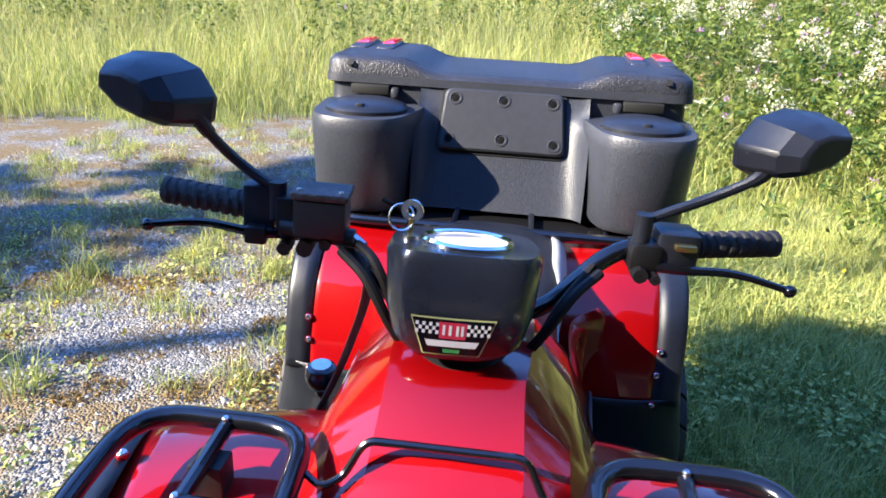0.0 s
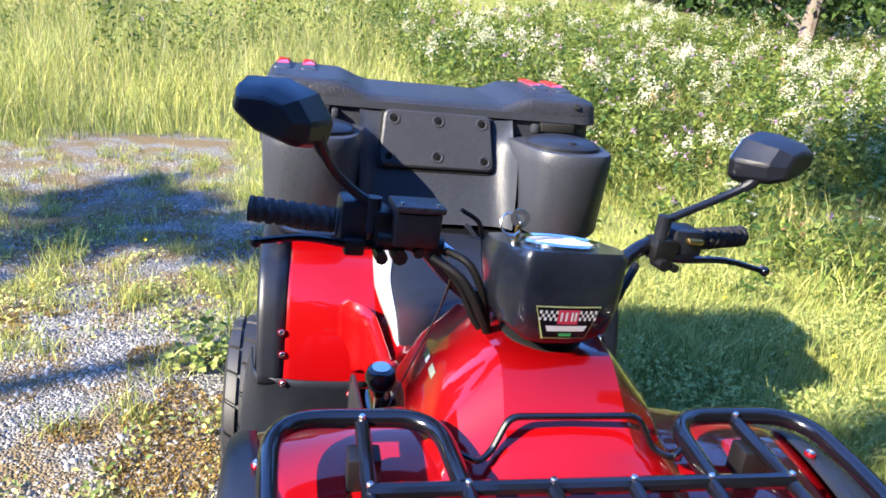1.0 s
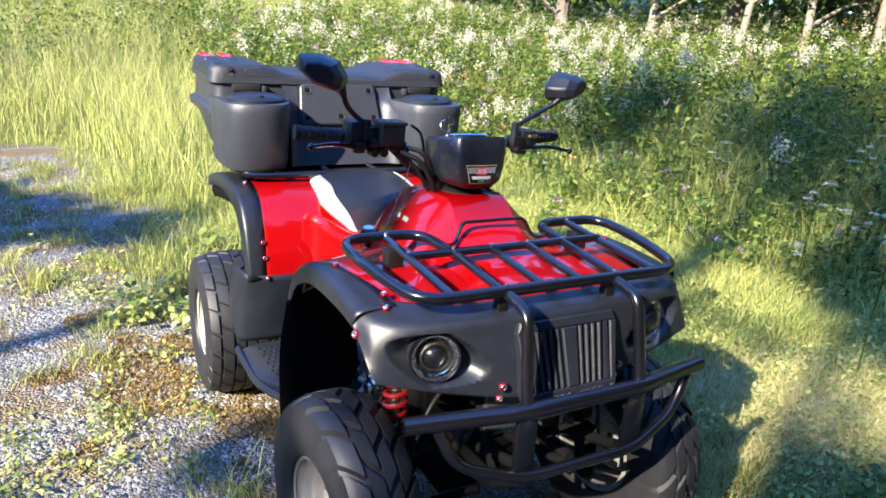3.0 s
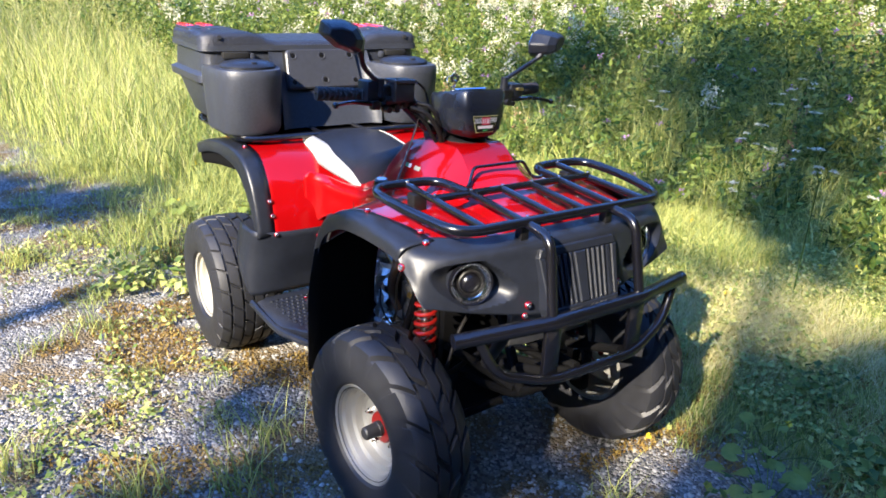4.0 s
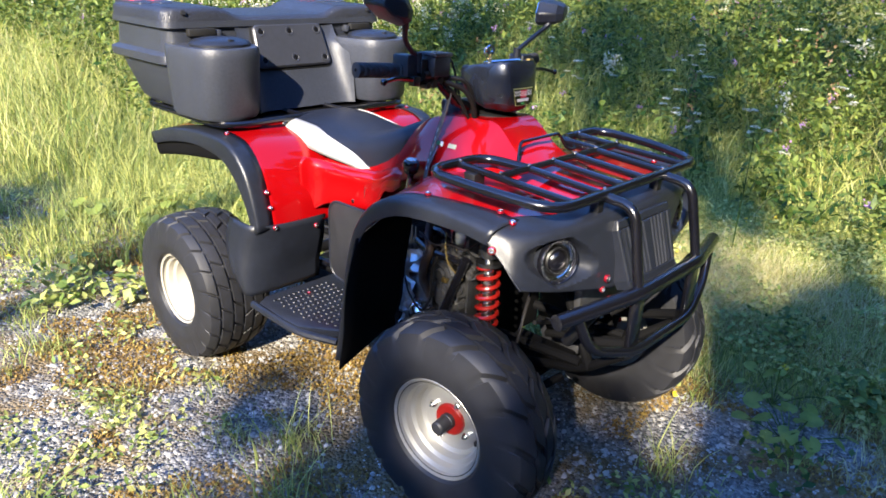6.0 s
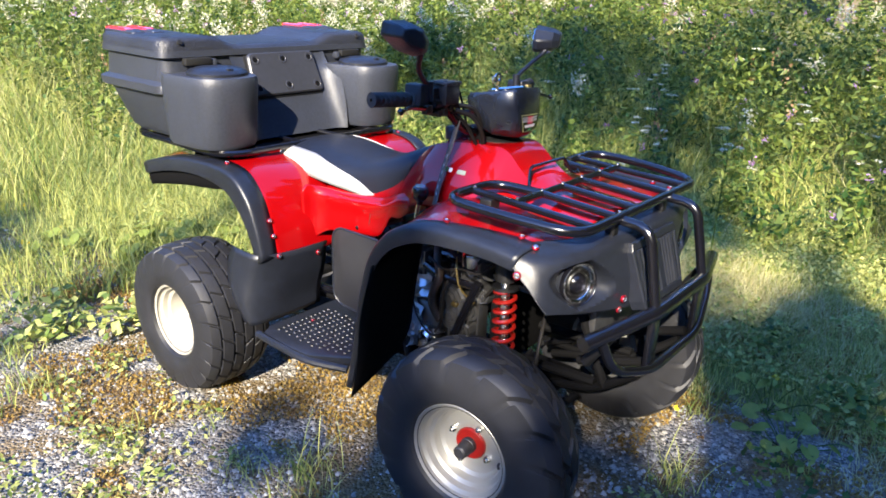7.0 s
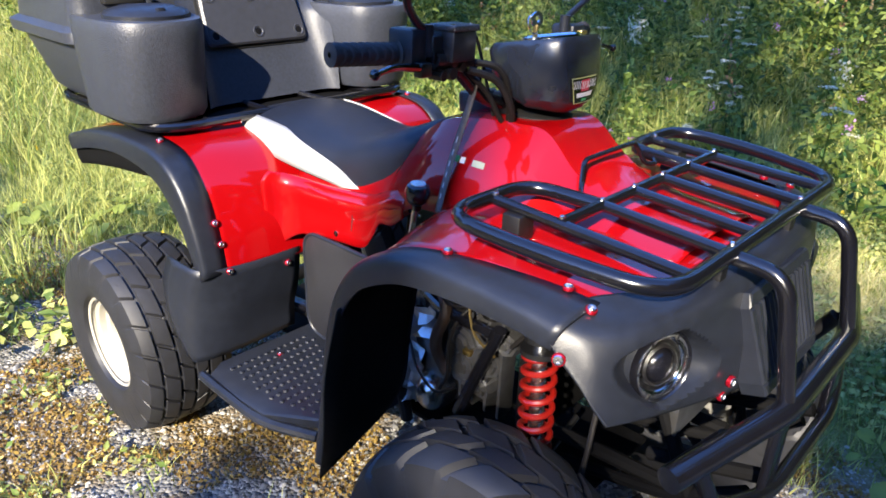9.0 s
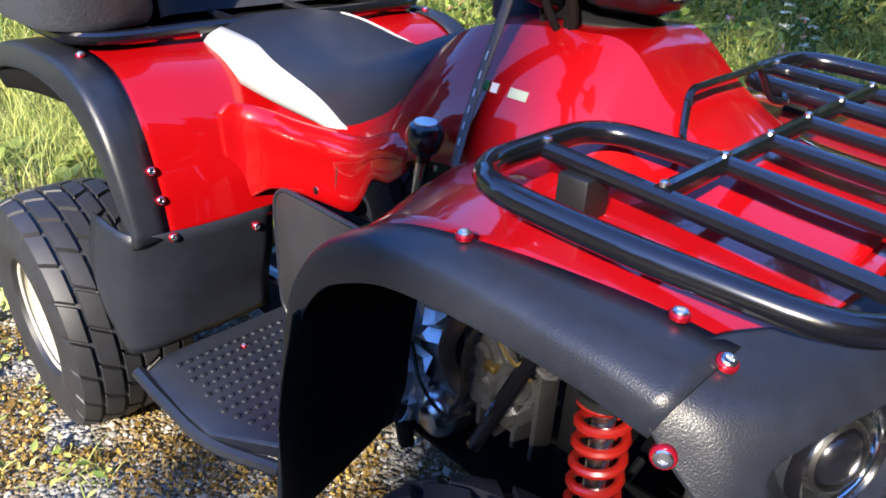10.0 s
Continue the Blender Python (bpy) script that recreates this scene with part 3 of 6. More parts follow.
p = pick(60, -2.5, 3.0, 0.2, 4.5, lambda x, y: float(clear_of_quad(x, y)) * 0.8)
flow = np.repeat(p + np.stack([0 * p[:, 0], 0 * p[:, 0], rng.uniform(0.04, 0.14, len(p))], 1), 7, 0)
v, f = leaves(flow + rng.normal(0, 0.005, flow.shape), 0.012, 0.5, 1.2)
scatter_mesh("yellow_blossom", [v], [f], YELLOWFLOWER, "tiny yellow flowers in the grass", "flowers")


# leafy herbs beside the track; the left clumps take a paler green as painted sunlight
for cx, cy, rad, num, size in ((0.95, -0.05, 0.15, 130, 0.026), (0.35, 0.05, 0.12, 80, 0.022), (1.25, 0.35, 0.12, 110, 0.022), (-0.62, 2.62, 0.12, 90, 0.030), (-0.46, 2.40, 0.12, 90, 0.030), (-0.70, 2.50, 0.10, 70, 0.028)):
    q = np.stack([cx + rng.normal(0, rad * 0.55, num), cy + rng.normal(0, rad * 0.55, num), rng.uniform(0.02, 0.14, num)], 1)
    v, f = leaves(q, size, 0.45, 1.5)
    scatter_mesh("herb_clump", [v], [f], LAWN if cx < 0 else WEED, "low clump of green leaves beside the track", "weeds")


def broad_plant(cx, cy, count, size):
    """A low rosette of broad rounded leaves on stalks."""
    ob = thing("broad_leaved_plant", (cx, cy, height(cx, cy)), "low plant with broad rounded green leaves on the gravel", "plant", "broad-leaved plants")
    for k in range(count):
        a, d, up = k * 2.4 + rng.normal(0, 0.3), rng.uniform(0.03, 0.17), rng.uniform(0.05, 0.13)
        o = Vector((cx + d * math.cos(a), cy + d * math.sin(a), height(cx, cy) + up))
        r = size * rng.uniform(0.65, 1.15)
        tiltm = Matrix.Translation(o) @ Matrix.Rotation(a, 4, "Z") @ Matrix.Rotation(rng.normal(0.25, 0.25), 4, "Y") @ Matrix.Rotation(rng.normal(0, 0.25), 4, "X")
        bm = bmesh.new()
        hub = bm.verts.new(tiltm @ Vector((-0.35 * r, 0, -0.06 * r)))
        rim = []
        for j in range(21):
            t = -2.75 + 5.5 * j / 20
            q = r * (1.0 + 0.05 * math.cos(9 * t))
            x, y = q * math.cos(t), q * math.sin(t)
            rim.append(bm.verts.new(tiltm @ Vector((x, y, 0.22 * r * abs(y / r) ** 1.5 - 0.10 * r * (x / r) ** 2))))
        for a1, b1 in zip(rim, rim[1:]):
            bm.faces.new((hub, a1, b1))
        part("leaf", bm, WEED, ob, smooth=60)
        part("stalk", tube(smooth_line([(cx, cy, height(cx, cy)), (cx + 0.6 * d * math.cos(a), cy + 0.6 * d * math.sin(a), o.z - 0.02), tuple(tiltm @ Vector((-0.35 * r, 0, -0.06 * r)))], 3), 0.0018, 5), WEED, ob)


broad_plant(0.58, 0.08, 15, 0.032)
broad_plant(0.78, 0.20, 9, 0.028)
for cx, cy in ((-0.02, 3.10), (0.20, 3.28), (-0.22, 3.42), (0.42, 3.05)):
    broad_plant(cx, cy, 12, 0.042)


def umbel_plant(x, y, tall):
    """A tall stem that forks into rays, each with a flat head of white florets."""
    z = height(x, y)
    ob = thing("umbel_plant", (x, y, z), "tall white umbel flower standing above the weeds", "flower", "white umbels")
    fork = Vector((x, y, z + tall * 0.82))
    part("stem", tube([(x, y, z), tuple(fork)], 0.004, 6, taper=0.0025), WEED, ob)
    for k in range(4):
        a = k * 1.9 + x * 7
        tip = fork + Vector((0.05 * math.cos(a), 0.05 * math.sin(a), tall * (0.18 if k == 0 else 0.12 - 0.03 * k)))
        ray = part("ray", tube(smooth_line([fork, fork.lerp(tip, 0.5) + Vector((0.012 * math.cos(a), 0.012 * math.sin(a), 0)), tip], 3), 0.0018, 5), WEED, ob)
        m = 60
        rr2, aa = np.sqrt(rng.random(m)) * (0.038 if k == 0 else 0.022), rng.uniform(0, math.tau, m)
        pts = np.array(tip) + np.stack([rr2 * np.cos(aa), rr2 * np.sin(aa), 0.006 - 4 * rr2 * rr2 + rng.normal(0, 0.002, m)], 1)
        v, f = leaves(pts, 0.010, 0.3, 1.0)
        head = scatter_mesh("flower_head", [v], [f], WHITEFLOWER, "", "")
        del head["kind"]
        head.parent = ray


for x, y, tall in ((2.0, 0.87, 0.76), (2.55, 1.6, 0.72), (3.0, 0.75, 0.80), (2.7, 2.4, 0.78), (3.4, 1.9, 0.9)):
    umbel_plant(x, y, tall)
p = pick(9000, 0.45, 2.0, -0.3, 1.1, lambda x, y: float(noise.noise((x * 2.6, y * 2.6, 17)) + 0.4 * noise.noise((x * 8, y * 8, 18)) > 0.0))
v, f = leaves(p + np.stack([0 * p[:, 0], 0 * p[:, 0], rng.uniform(0.002, 0.02, len(p))], 1), 0.009, 0.8, 1.8)
scatter_mesh("moss", [v], [f], MOSS, "brown moss and dead leaves in the grass", "moss")
p = pick(2500, 0.5, 2.0, -0.3, 1.0, lambda x, y: float(noise.noise((x * 2.6, y * 2.6, 17)) > -0.05))
v, f = blades(p, 0.09, 0.003, 1.1, 3)
scatter_mesh("dry_grass_patch", [v], [f], DRYGRASS, "dry grass blades in the trodden lawn", "grass")
p = pick(5000, 1.0, 2.4, 0.1, 1.5, lambda x, y: math.exp(-(((x - 1.6) / 0.45) ** 2 + ((y - 0.8) / 0.4) ** 2)))
v, f = blades(p, 0.13, 0.0035, 0.9, 3)
scatter_mesh("dry_grass_patch", [v], [f], DRYGRASS, "patch of pale dry grass", "grass")


# ---- trees ----
def tree(base, tall, spread, count, leaf, label, bare=0.25, seed=1, sway=1.0, bark=BARK):
    """A tapered trunk with limbs and an uneven crown of separate leaves."""
    r2 = np.random.default_rng(seed)
    bz = height(base[0], base[1])
    root = Vector((base[0], base[1], bz))
    ob = thing("tree", root, label, "tree", "trees round the clearing")
    path = smooth_line([root - Vector((0, 0, 0.2)), root + Vector((sway * r2.normal(0, 0.1), sway * r2.normal(0, 0.1), tall * 0.35)), root + Vector((sway * r2.normal(0, 0.25), sway * r2.normal(0, 0.25), tall * 0.7)), root + Vector((sway * r2.normal(0, 0.3), sway * r2.normal(0, 0.3), tall * 0.97))], 5)
    part("trunk", tube(path, (0.022 if spread > 2.2 else 0.011) * tall, 9, taper=0.01), bark, ob)
    clumps = []
    for k in range(int(14 + tall)):
        f = bare + (1 - bare) * (k + 0.5) / (14 + tall)
        o = path[min(int(f * (len(path) - 1)), len(path) - 1)]
        a = k * 2.4 + r2.normal(0, 0.4)
        reach = spread * (1.15 - 0.85 * f) * r2.uniform(0.65, 1.15)
        tip = o + Vector((math.cos(a) * reach, math.sin(a) * reach, reach * r2.uniform(0.05, 0.5)))
        mid = o.lerp(tip, 0.5) + Vector((0, 0, reach * 0.12))
        line = smooth_line([o, mid, tip], 4)
        part("limb", tube(line, 0.006 * tall * (1.1 - f), 6, taper=0.006), bark, ob)
        for q in line[2:]:
            clumps += [(q.x, q.y, q.z, reach * 0.22)] * 2
        clumps.append((tip.x, tip.y, tip.z, reach * 0.28))
    cl = np.array(clumps)
    idx = r2.integers(0, len(cl), count)
    pts = cl[idx, :3] + r2.normal(0, 1, (count, 3)) * cl[idx, 3:4] * [1, 1, 0.7]
    v, f = leaves(pts, leaf, 0.7, 1.6)
    crown = scatter_mesh("crown", [v], [f], TREELEAF, "", "")
    for key in ("kind",):
        del crown[key]
    crown.parent = ob
    crown.matrix_parent_inverse = Matrix.Translation(-root)
    return ob


for k, (x, y, tall, spread, num) in enumerate(((10.5, 9.5, 8.0, 2.6, 9000), (12.5, 6.5, 9.0, 3.0, 9000), (8.8, 12.5, 7.5, 2.6, 8000), (12.0, 2.5, 8.0, 3.0, 8000), (13.5, 8.6, 7.0, 2.8, 9000), (15.0, 9.8, 8.0, 3.0, 9000), (14.5, 11.5, 10.0, 3.4, 8000), (11.5, -1.5, 8.0, 3.0, 6000))):
    tree((x, y), tall, spread, num * 2, 0.075, "broad-leaved tree at the edge of the meadow", 0.12, 30 + k)
for k, (x, y, tall) in enumerate(((9.6, 8.4, 6.5), (10.6, 7.8, 7.0), (11.2, 6.9, 7.5), (9.2, 10.2, 8.0), (12.4, 5.6, 7.0))):
    tree((x, y), tall, 1.7, 3500, 0.055, "slender pale-stemmed tree at the edge of the woods", 0.16, 90 + k, 0.8, PALEBARK)
# trees on the sunny side, whose crowns dapple the light on the track
for k, (x, y, tall, spread, num) in enumerate(((-11.0, -9.2, 11.0, 1.9, 2400), (-11.0, -7.3, 11.5, 1.7, 2000), (-11.0, -5.9, 9.2, 1.65, 4200), (-11.0, -5.4, 8.4, 1.3, 3000), (-10.9, -0.9, 7.5, 1.5, 1100), (-11.3, 0.5, 7.3, 1.4, 1000))):
    tree((x, y), tall, spread, num, 0.16, "broad-leaved tree beside the track", 0.15, 60 + k)
tree((-11.5, -5.3), 13.0, 1.5, 420, 0.16, "tall bare-stemmed tree beside the track", 0.68, 71)

tree((-10.9, -3.7), 7.65, 2.0, 240, 0.12, "slender tree with a small high crown beside the track", 0.90, 72)

tree((-11.3, -4.2), 13.6, 2.4, 800, 0.16, "tall bare-stemmed tree beside the track", 0.76, 75, 0.3)

tree((-11.0, -4.9), 7.62, 1.8, 1400, 0.12, "slender tree with a small high crown beside the track", 0.82, 76, 0.05)

tree((-11.2, -6.3), 14.6, 2.1, 420, 0.16, "tall bare-stemmed tree beside the track", 0.80, 77, 0.3)

tree((-11.6, -2.4), 13.0, 2.0, 500, 0.16, "tall bare-stemmed tree beside the track", 0.80, 78, 0.3)

# the woods behind the meadow
wv = []
wr = np.random.default_rng(5)
for k in range(260):
    a = radians(wr.uniform(-180, 180))
    d = wr.uniform(24, 40) if -95 < math.degrees(a) < 130 else wr.uniform(13, 24)
    x, y, h = -d * math.sin(a), d * math.cos(a), wr.uniform(6, 11)
    m = 420
    f = wr.random(m) ** 0.7
    rad = (1.9 * (1.05 - f) + 0.35) * wr.uniform(0.6, 1.1, m)
    t = wr.uniform(0, math.tau, m)
    wv.append(np.stack([x + rad * np.cos(t), y + rad * np.sin(t), height(x, y) + f * h], 1))
# the tall wood behind the walker
for k in range(70):
    a = radians(wr.uniform(140, 262))
    d = wr.uniform(12, 17)
    x, y, h = -d * math.sin(a), d * math.cos(a), wr.uniform(12, 17)
    m = 700
    f = wr.random(m) ** 0.8
    rad = (2.0 * (1.05 - f) + 0.4) * wr.uniform(0.5, 1.1, m)
    t = wr.uniform(0, math.tau, m)
    wv.append(np.stack([x + rad * np.cos(t), y + rad * np.sin(t), height(x, y) + f * h], 1))
v, f = leaves(np.concatenate(wv), 0.75, 0.6, 1.5)
scatter_mesh("far_woods", [v], [f], TREELEAF, "dark green woods behind the meadow", "woods")


# ---- the quad bike ----
quad = thing("quad_bike", (0, 1.24, 0), "glossy red four-wheeled quad bike with black plastic flares, parked on gravel", "quad bike")


def sided(s, pts):
    """Points mirrored to the side s of the middle plane (-1 or 1)."""
    return [Vector((s * p[0], p[1], p[2])) for p in pts]


def tyre_mesh(name, r, width, bead, lugs, depth, groove, ribs):
    """A tyre about the local x axis, its crown cut into blocks by slanting grooves and by ribs round the tread."""
    crown = [-1, -0.9, -0.8] + [e for c in sorted([-r for r in ribs] + [0] + list(ribs)) for e in (c - 0.045, c - 0.03, c + 0.03, c + 0.045)] + [0.8, 0.9, 1]
    crown = sorted(set(crown) | {0.5 * (a + b) for a, b in zip(crown, crown[1:]) if b - a > 0.08})
    prof = [(s * width * 0.455, r - 0.020 * abs(s) ** 3.2, s) for s in crown]
    wall = [(0.482, 0.040, 1.08), (0.497, 0.065, 1.2), (0.500, 0.085, 9), (0.485, 0.108, 9), (0.45, 0.125, 9)]
    wall = [(f, r - (r - bead) * d / 0.135, s) for f, d, s in wall] + [(0.40, bead + 0.004, 9), (0.39, bead - 0.006, 9)]
    left = [(-f * width, q, -s) for f, q, s in wall][::-1]
    prof = left + prof + [(f * width, q, s) for f, q, s in wall]
    rows = []
    per = 20
    for k in range(lugs * per):
        row = []
        for x, q, s in prof:
            a = min(abs(s), 1.2)
            band = sum(a > e for e in ribs)
            cut = 0.0
            if abs(s) < 1.25:
                if (k + (per // 2) * (band % 2) + (per // 2 if s > 0 else 0)) % per < groove:
                    cut = 1.0
                if any(abs(abs(s) - e) < 0.032 for e in ribs) or (band == 0 and a < 0.032):
                    cut = 0.85
                if abs(s) > 1.0:
                    cut *= 0.6
            q2 = q - depth * cut
            t = (k / per + 0.9 * a) / lugs * math.tau
            row.append((x, q2 * math.cos(t), q2 * math.sin(t)))
        rows.append(row)
    bm = grid_mesh(name, rows, closed_u=True)
    return from_bm(name, bm, 30)


def wheel(pos, front, s, steer):
    r, width, bead = (0.275, 0.172, 0.131) if front else (0.265, 0.250, 0.123)
    key = "front" if front else "rear"
    if key not in WHEELS:
        paint = SILVER if front else CREAM
        lip, off = bead + 0.006, 0.40 * width
        rim_prof = [(lip - 0.004, off - 0.004), (lip, off), (lip - 0.003, off + 0.003), (lip - 0.009, off), (lip - 0.012, off - 0.012),
                    (lip - 0.022, off - 0.018), (lip - 0.026, off - 0.034), (lip - 0.036, off - 0.040), (lip - 0.040, off - 0.060),
                    (lip - 0.050, off - 0.066), (0.062, off - 0.060), (0.050, off - 0.063), (0.012, off - 0.063)]
        if not front:
            rim_prof = rim_prof[:9] + [(lip - 0.050, off - 0.090), (0.055, off - 0.100), (0.010, off - 0.100)]
        side_on = Matrix.Rotation(radians(90), 4, "Y")
        rim = spin(rim_prof, 48, side_on)
        rim = spin([(lip - 0.012, off - 0.01), (lip - 0.014, -off), (lip, -off)], 48, side_on, rim)
        WHEELS[key] = {
            "rim": from_bm("rim", rim, 40), "tyre": tyre_mesh("tyre", r, width, bead, 17 if front else 20, 0.013 if front else 0.010, 4 if front else 2, (0.45,) if front else (0.34, 0.72)),
            "flange": from_bm("flange", spin([(0.0, 0.010), (0.040, 0.010), (0.043, 0.006), (0.043, -0.004)], 24, Matrix.Translation((off - 0.063, 0, 0)) @ side_on), 35),
            "cap": from_bm("cap", spin([(0.0, 0.058), (0.014, 0.058), (0.0175, 0.054), (0.019, 0.02), (0.021, 0.018), (0.021, 0.0)], 20, Matrix.Translation((off - 0.060, 0, 0)) @ side_on), 35),
            "nut": from_bm("nut", spin([(0.0, 0.020), (0.004, 0.020), (0.0045, 0.012), (0.0085, 0.012), (0.0095, 0.0)], 6, side_on), 20),
            "valve": from_bm("valve", tube([(0, 0, 0), (0.012, 0, 0.003), (0.022, 0, 0.012)], 0.0035, 6), 30)}
        for n, mt in (("rim", paint), ("tyre", RUBBER), ("flange", SPRINGRED if front else paint), ("cap", RUBBER), ("nut", STEEL), ("valve", RUBBER)):
            WHEELS[key][n].materials.append(mt)
    k = WHEELS[key]
    ob = part("wheel", k["rim"], None, quad, "silver painted steel rim" if front else "dusty cream painted steel rim")
    ob.location, ob.rotation_euler = pos, (random.uniform(0, 6), 0, radians(steer + (180 if s < 0 else 0)))
    part("tyre", k["tyre"], None, ob, "black rubber tyre with chunky worn tread")
    if front:
        part("hub_flange", k["flange"], None, ob)
        part("hub_cap", k["cap"], None, ob, "black rubber hub cap")
    part("valve", k["valve"], None, ob).location = (0.40 * width - 0.055, 0.05, 0.075)
    for a in range(4):
        t = radians(45 + 90 * a)
        part("lug_nut", k["nut"], None, ob).location = (0.40 * width - (0.063 if front else 0.098), 0.058 * math.cos(t), 0.058 * math.sin(t))


WHEELS = {}
STEER = 5.0
for side in (-1, 1):
    wheel((side * 0.399, 0.627, 0.300), True, side, STEER)
    wheel((side * 0.405, 1.850, 0.262), False, side, 0)

# red body: front fender, tank cover, rear fender
rows = [[(0, 0.47, 0.840), (0.12, 0.47, 0.840), (0.24, 0.475, 0.838), (0.345, 0.50, 0.832)],
        [(0, 0.60, 0.856), (0.12, 0.60, 0.855), (0.24, 0.60, 0.850), (0.362, 0.60, 0.842)],
        [(0, 0.74, 0.862), (0.12, 0.74, 0.862), (0.25, 0.74, 0.858), (0.390, 0.74, 0.848)],
        [(0, 0.84, 0.860), (0.14, 0.84, 0.858), (0.26, 0.84, 0.854), (0.402, 0.84, 0.838)],
        [(0, 0.93, 0.830), (0.15, 0.93, 0.832), (0.26, 0.92, 0.826), (0.400, 0.905, 0.795)],
        [(0, 0.97, 0.760), (0.16, 0.97, 0.770), (0.27, 0.97, 0.755), (0.395, 0.965, 0.715)]]
part("front_fender", grid_mesh("f", skin([both_sides(r) for r in rows], 6, 4)), RED, quad, "glossy red front fender", thick=0.004)
rows = [(0.50, 0.862, 0.861, 0.856, 0.848, 0.830), (0.60, 0.868, 0.866, 0.858, 0.850, 0.825), (0.66, 0.882, 0.878, 0.864, 0.851, 0.820), (0.735, 0.930, 0.922, 0.888, 0.851, 0.815),
        (0.80, 0.982, 0.976, 0.922, 0.845, 0.800), (0.86, 0.990, 0.982, 0.925, 0.840, 0.790), (0.96, 0.984, 0.974, 0.920, 0.850, 0.805), (1.04, 0.966, 0.955, 0.902, 0.835, 0.792), (1.10, 0.925, 0.912, 0.855, 0.795, 0.752), (1.15, 0.865, 0.857, 0.815, 0.775, 0.738),
        (1.22, 0.835, 0.825, 0.790, 0.740, 0.690), (1.32, 0.82, 0.81, 0.775, 0.720, 0.685), (1.46, 0.80, 0.79, 0.76, 0.70, 0.670)]
wide = {0.50: (0.055, 0.100, 0.140, 0.150), 0.60: (0.075, 0.125, 0.160, 0.172), 0.66: (0.085, 0.135, 0.168, 0.18), 0.735: (0.084, 0.138, 0.175, 0.185), 0.80: (0.080, 0.137, 0.185, 0.195), 0.86: (0.085, 0.142, 0.188, 0.198)}
control = []
for y, *zs in rows:
    xs = (0, *wide.get(y, (0.090, 0.142, 0.176, 0.186)))
    control.append(both_sides([(x, y, z) for x, z in zip(xs, zs)]))
part("tank_cover", grid_mesh("t", skin(control, 6, 1)), RED, quad, "glossy red tank and steering cover", thick=0.004, smooth=20)
for s in (-1, 1):
    control = []
    for y, z0, z1, x in ((1.055, 0.815, 0.770, 0.184), (1.090, 0.812, 0.742, 0.187), (1.125, 0.800, 0.736, 0.189), (1.150, 0.788, 0.695, 0.190), (1.180, 0.780, 0.664, 0.190), (1.250, 0.772, 0.655, 0.191), (1.330, 0.765, 0.646, 0.193), (1.395, 0.766, 0.632, 0.200), (1.432, 0.772, 0.606, 0.222), (1.452, 0.780, 0.585, 0.256)):
        control.append(sided(s, [(x - 0.020, y, z0), (x - 0.007, y, z0 - 0.010), (x, y, z0 - 0.028), (x - 0.003, y, 0.5 * (z0 + z1)), (x + 0.001, y, z1 + 0.012), (x - 0.002, y, z1)]))
    cover = part("side_cover", grid_mesh("c", skin(control, 4, 4)), RED, quad, "glossy red side cover under the saddle", thick=0.003, smooth=50)
    part("cover_bead", tube(smooth_line(sided(s, [(0.192, 1.40, 0.748), (0.190, 1.33, 0.746), (0.188, 1.26, 0.752), (0.186, 1.205, 0.762)]), 5), 0.0035, 8), RED, cover)
    part("seam", tube(smooth_line(sided(s, [(0.1895, 1.207, 0.758), (0.1905, 1.210, 0.715), (0.1915, 1.215, 0.662)]), 4), 0.0016, 6), BLACKHOLE, cover)
    part("cover_screw", spin([(0.0075, -0.002), (0.007, 0.003), (0.001, 0.0035)], 12, aim((s * 0.1925, 1.262, 0.672), (s, 0, 0))), STEEL, cover)
REAR = [(1.432, 0.572, 1.415, 0.570), (1.456, 0.672, 1.432, 0.665), (1.500, 0.765, 1.480, 0.755), (1.588, 0.826, 1.575, 0.822), (1.78, 0.834, 1.78, 0.842), (2.05, 0.786, 2.05, 0.815)]
control = []
for y, z, yi, zi in REAR:
    control.append(both_sides([(0, yi, zi), (0.10, yi, zi), (0.18, yi * 0.9 + y * 0.1, zi), (0.28, (y + yi) / 2, (z + zi) / 2 + 0.004), (0.384, y, z)]))
part("rear_fender", grid_mesh("r", skin(control, 6, 4)), RED, quad, "glossy red rear fender", thick=0.004)


def flare(name, lip, deep, centre, inner, outer, label, profile):
    """A black plastic wheel-arch flare on each side: a band beside the red body that rolls over a soft shoulder down to its lip."""
    mid = Vector((0, *centre))
    for s in (-1, 1):
        control = []
        for (y, z), d, xi, xo in zip(lip, deep, inner, outer):
            low = Vector((0, y, z))
            out = (low - mid).normalized()
            control.append([low + out * (d + 0.004 - d * g) + Vector((s * (xi + (xo - xi) * f), 0, 0)) for f, g in profile])
        part(name, grid_mesh(name, skin(control, 5, 1)), PLASTIC, quad, label, thick=0.004, smooth=50)


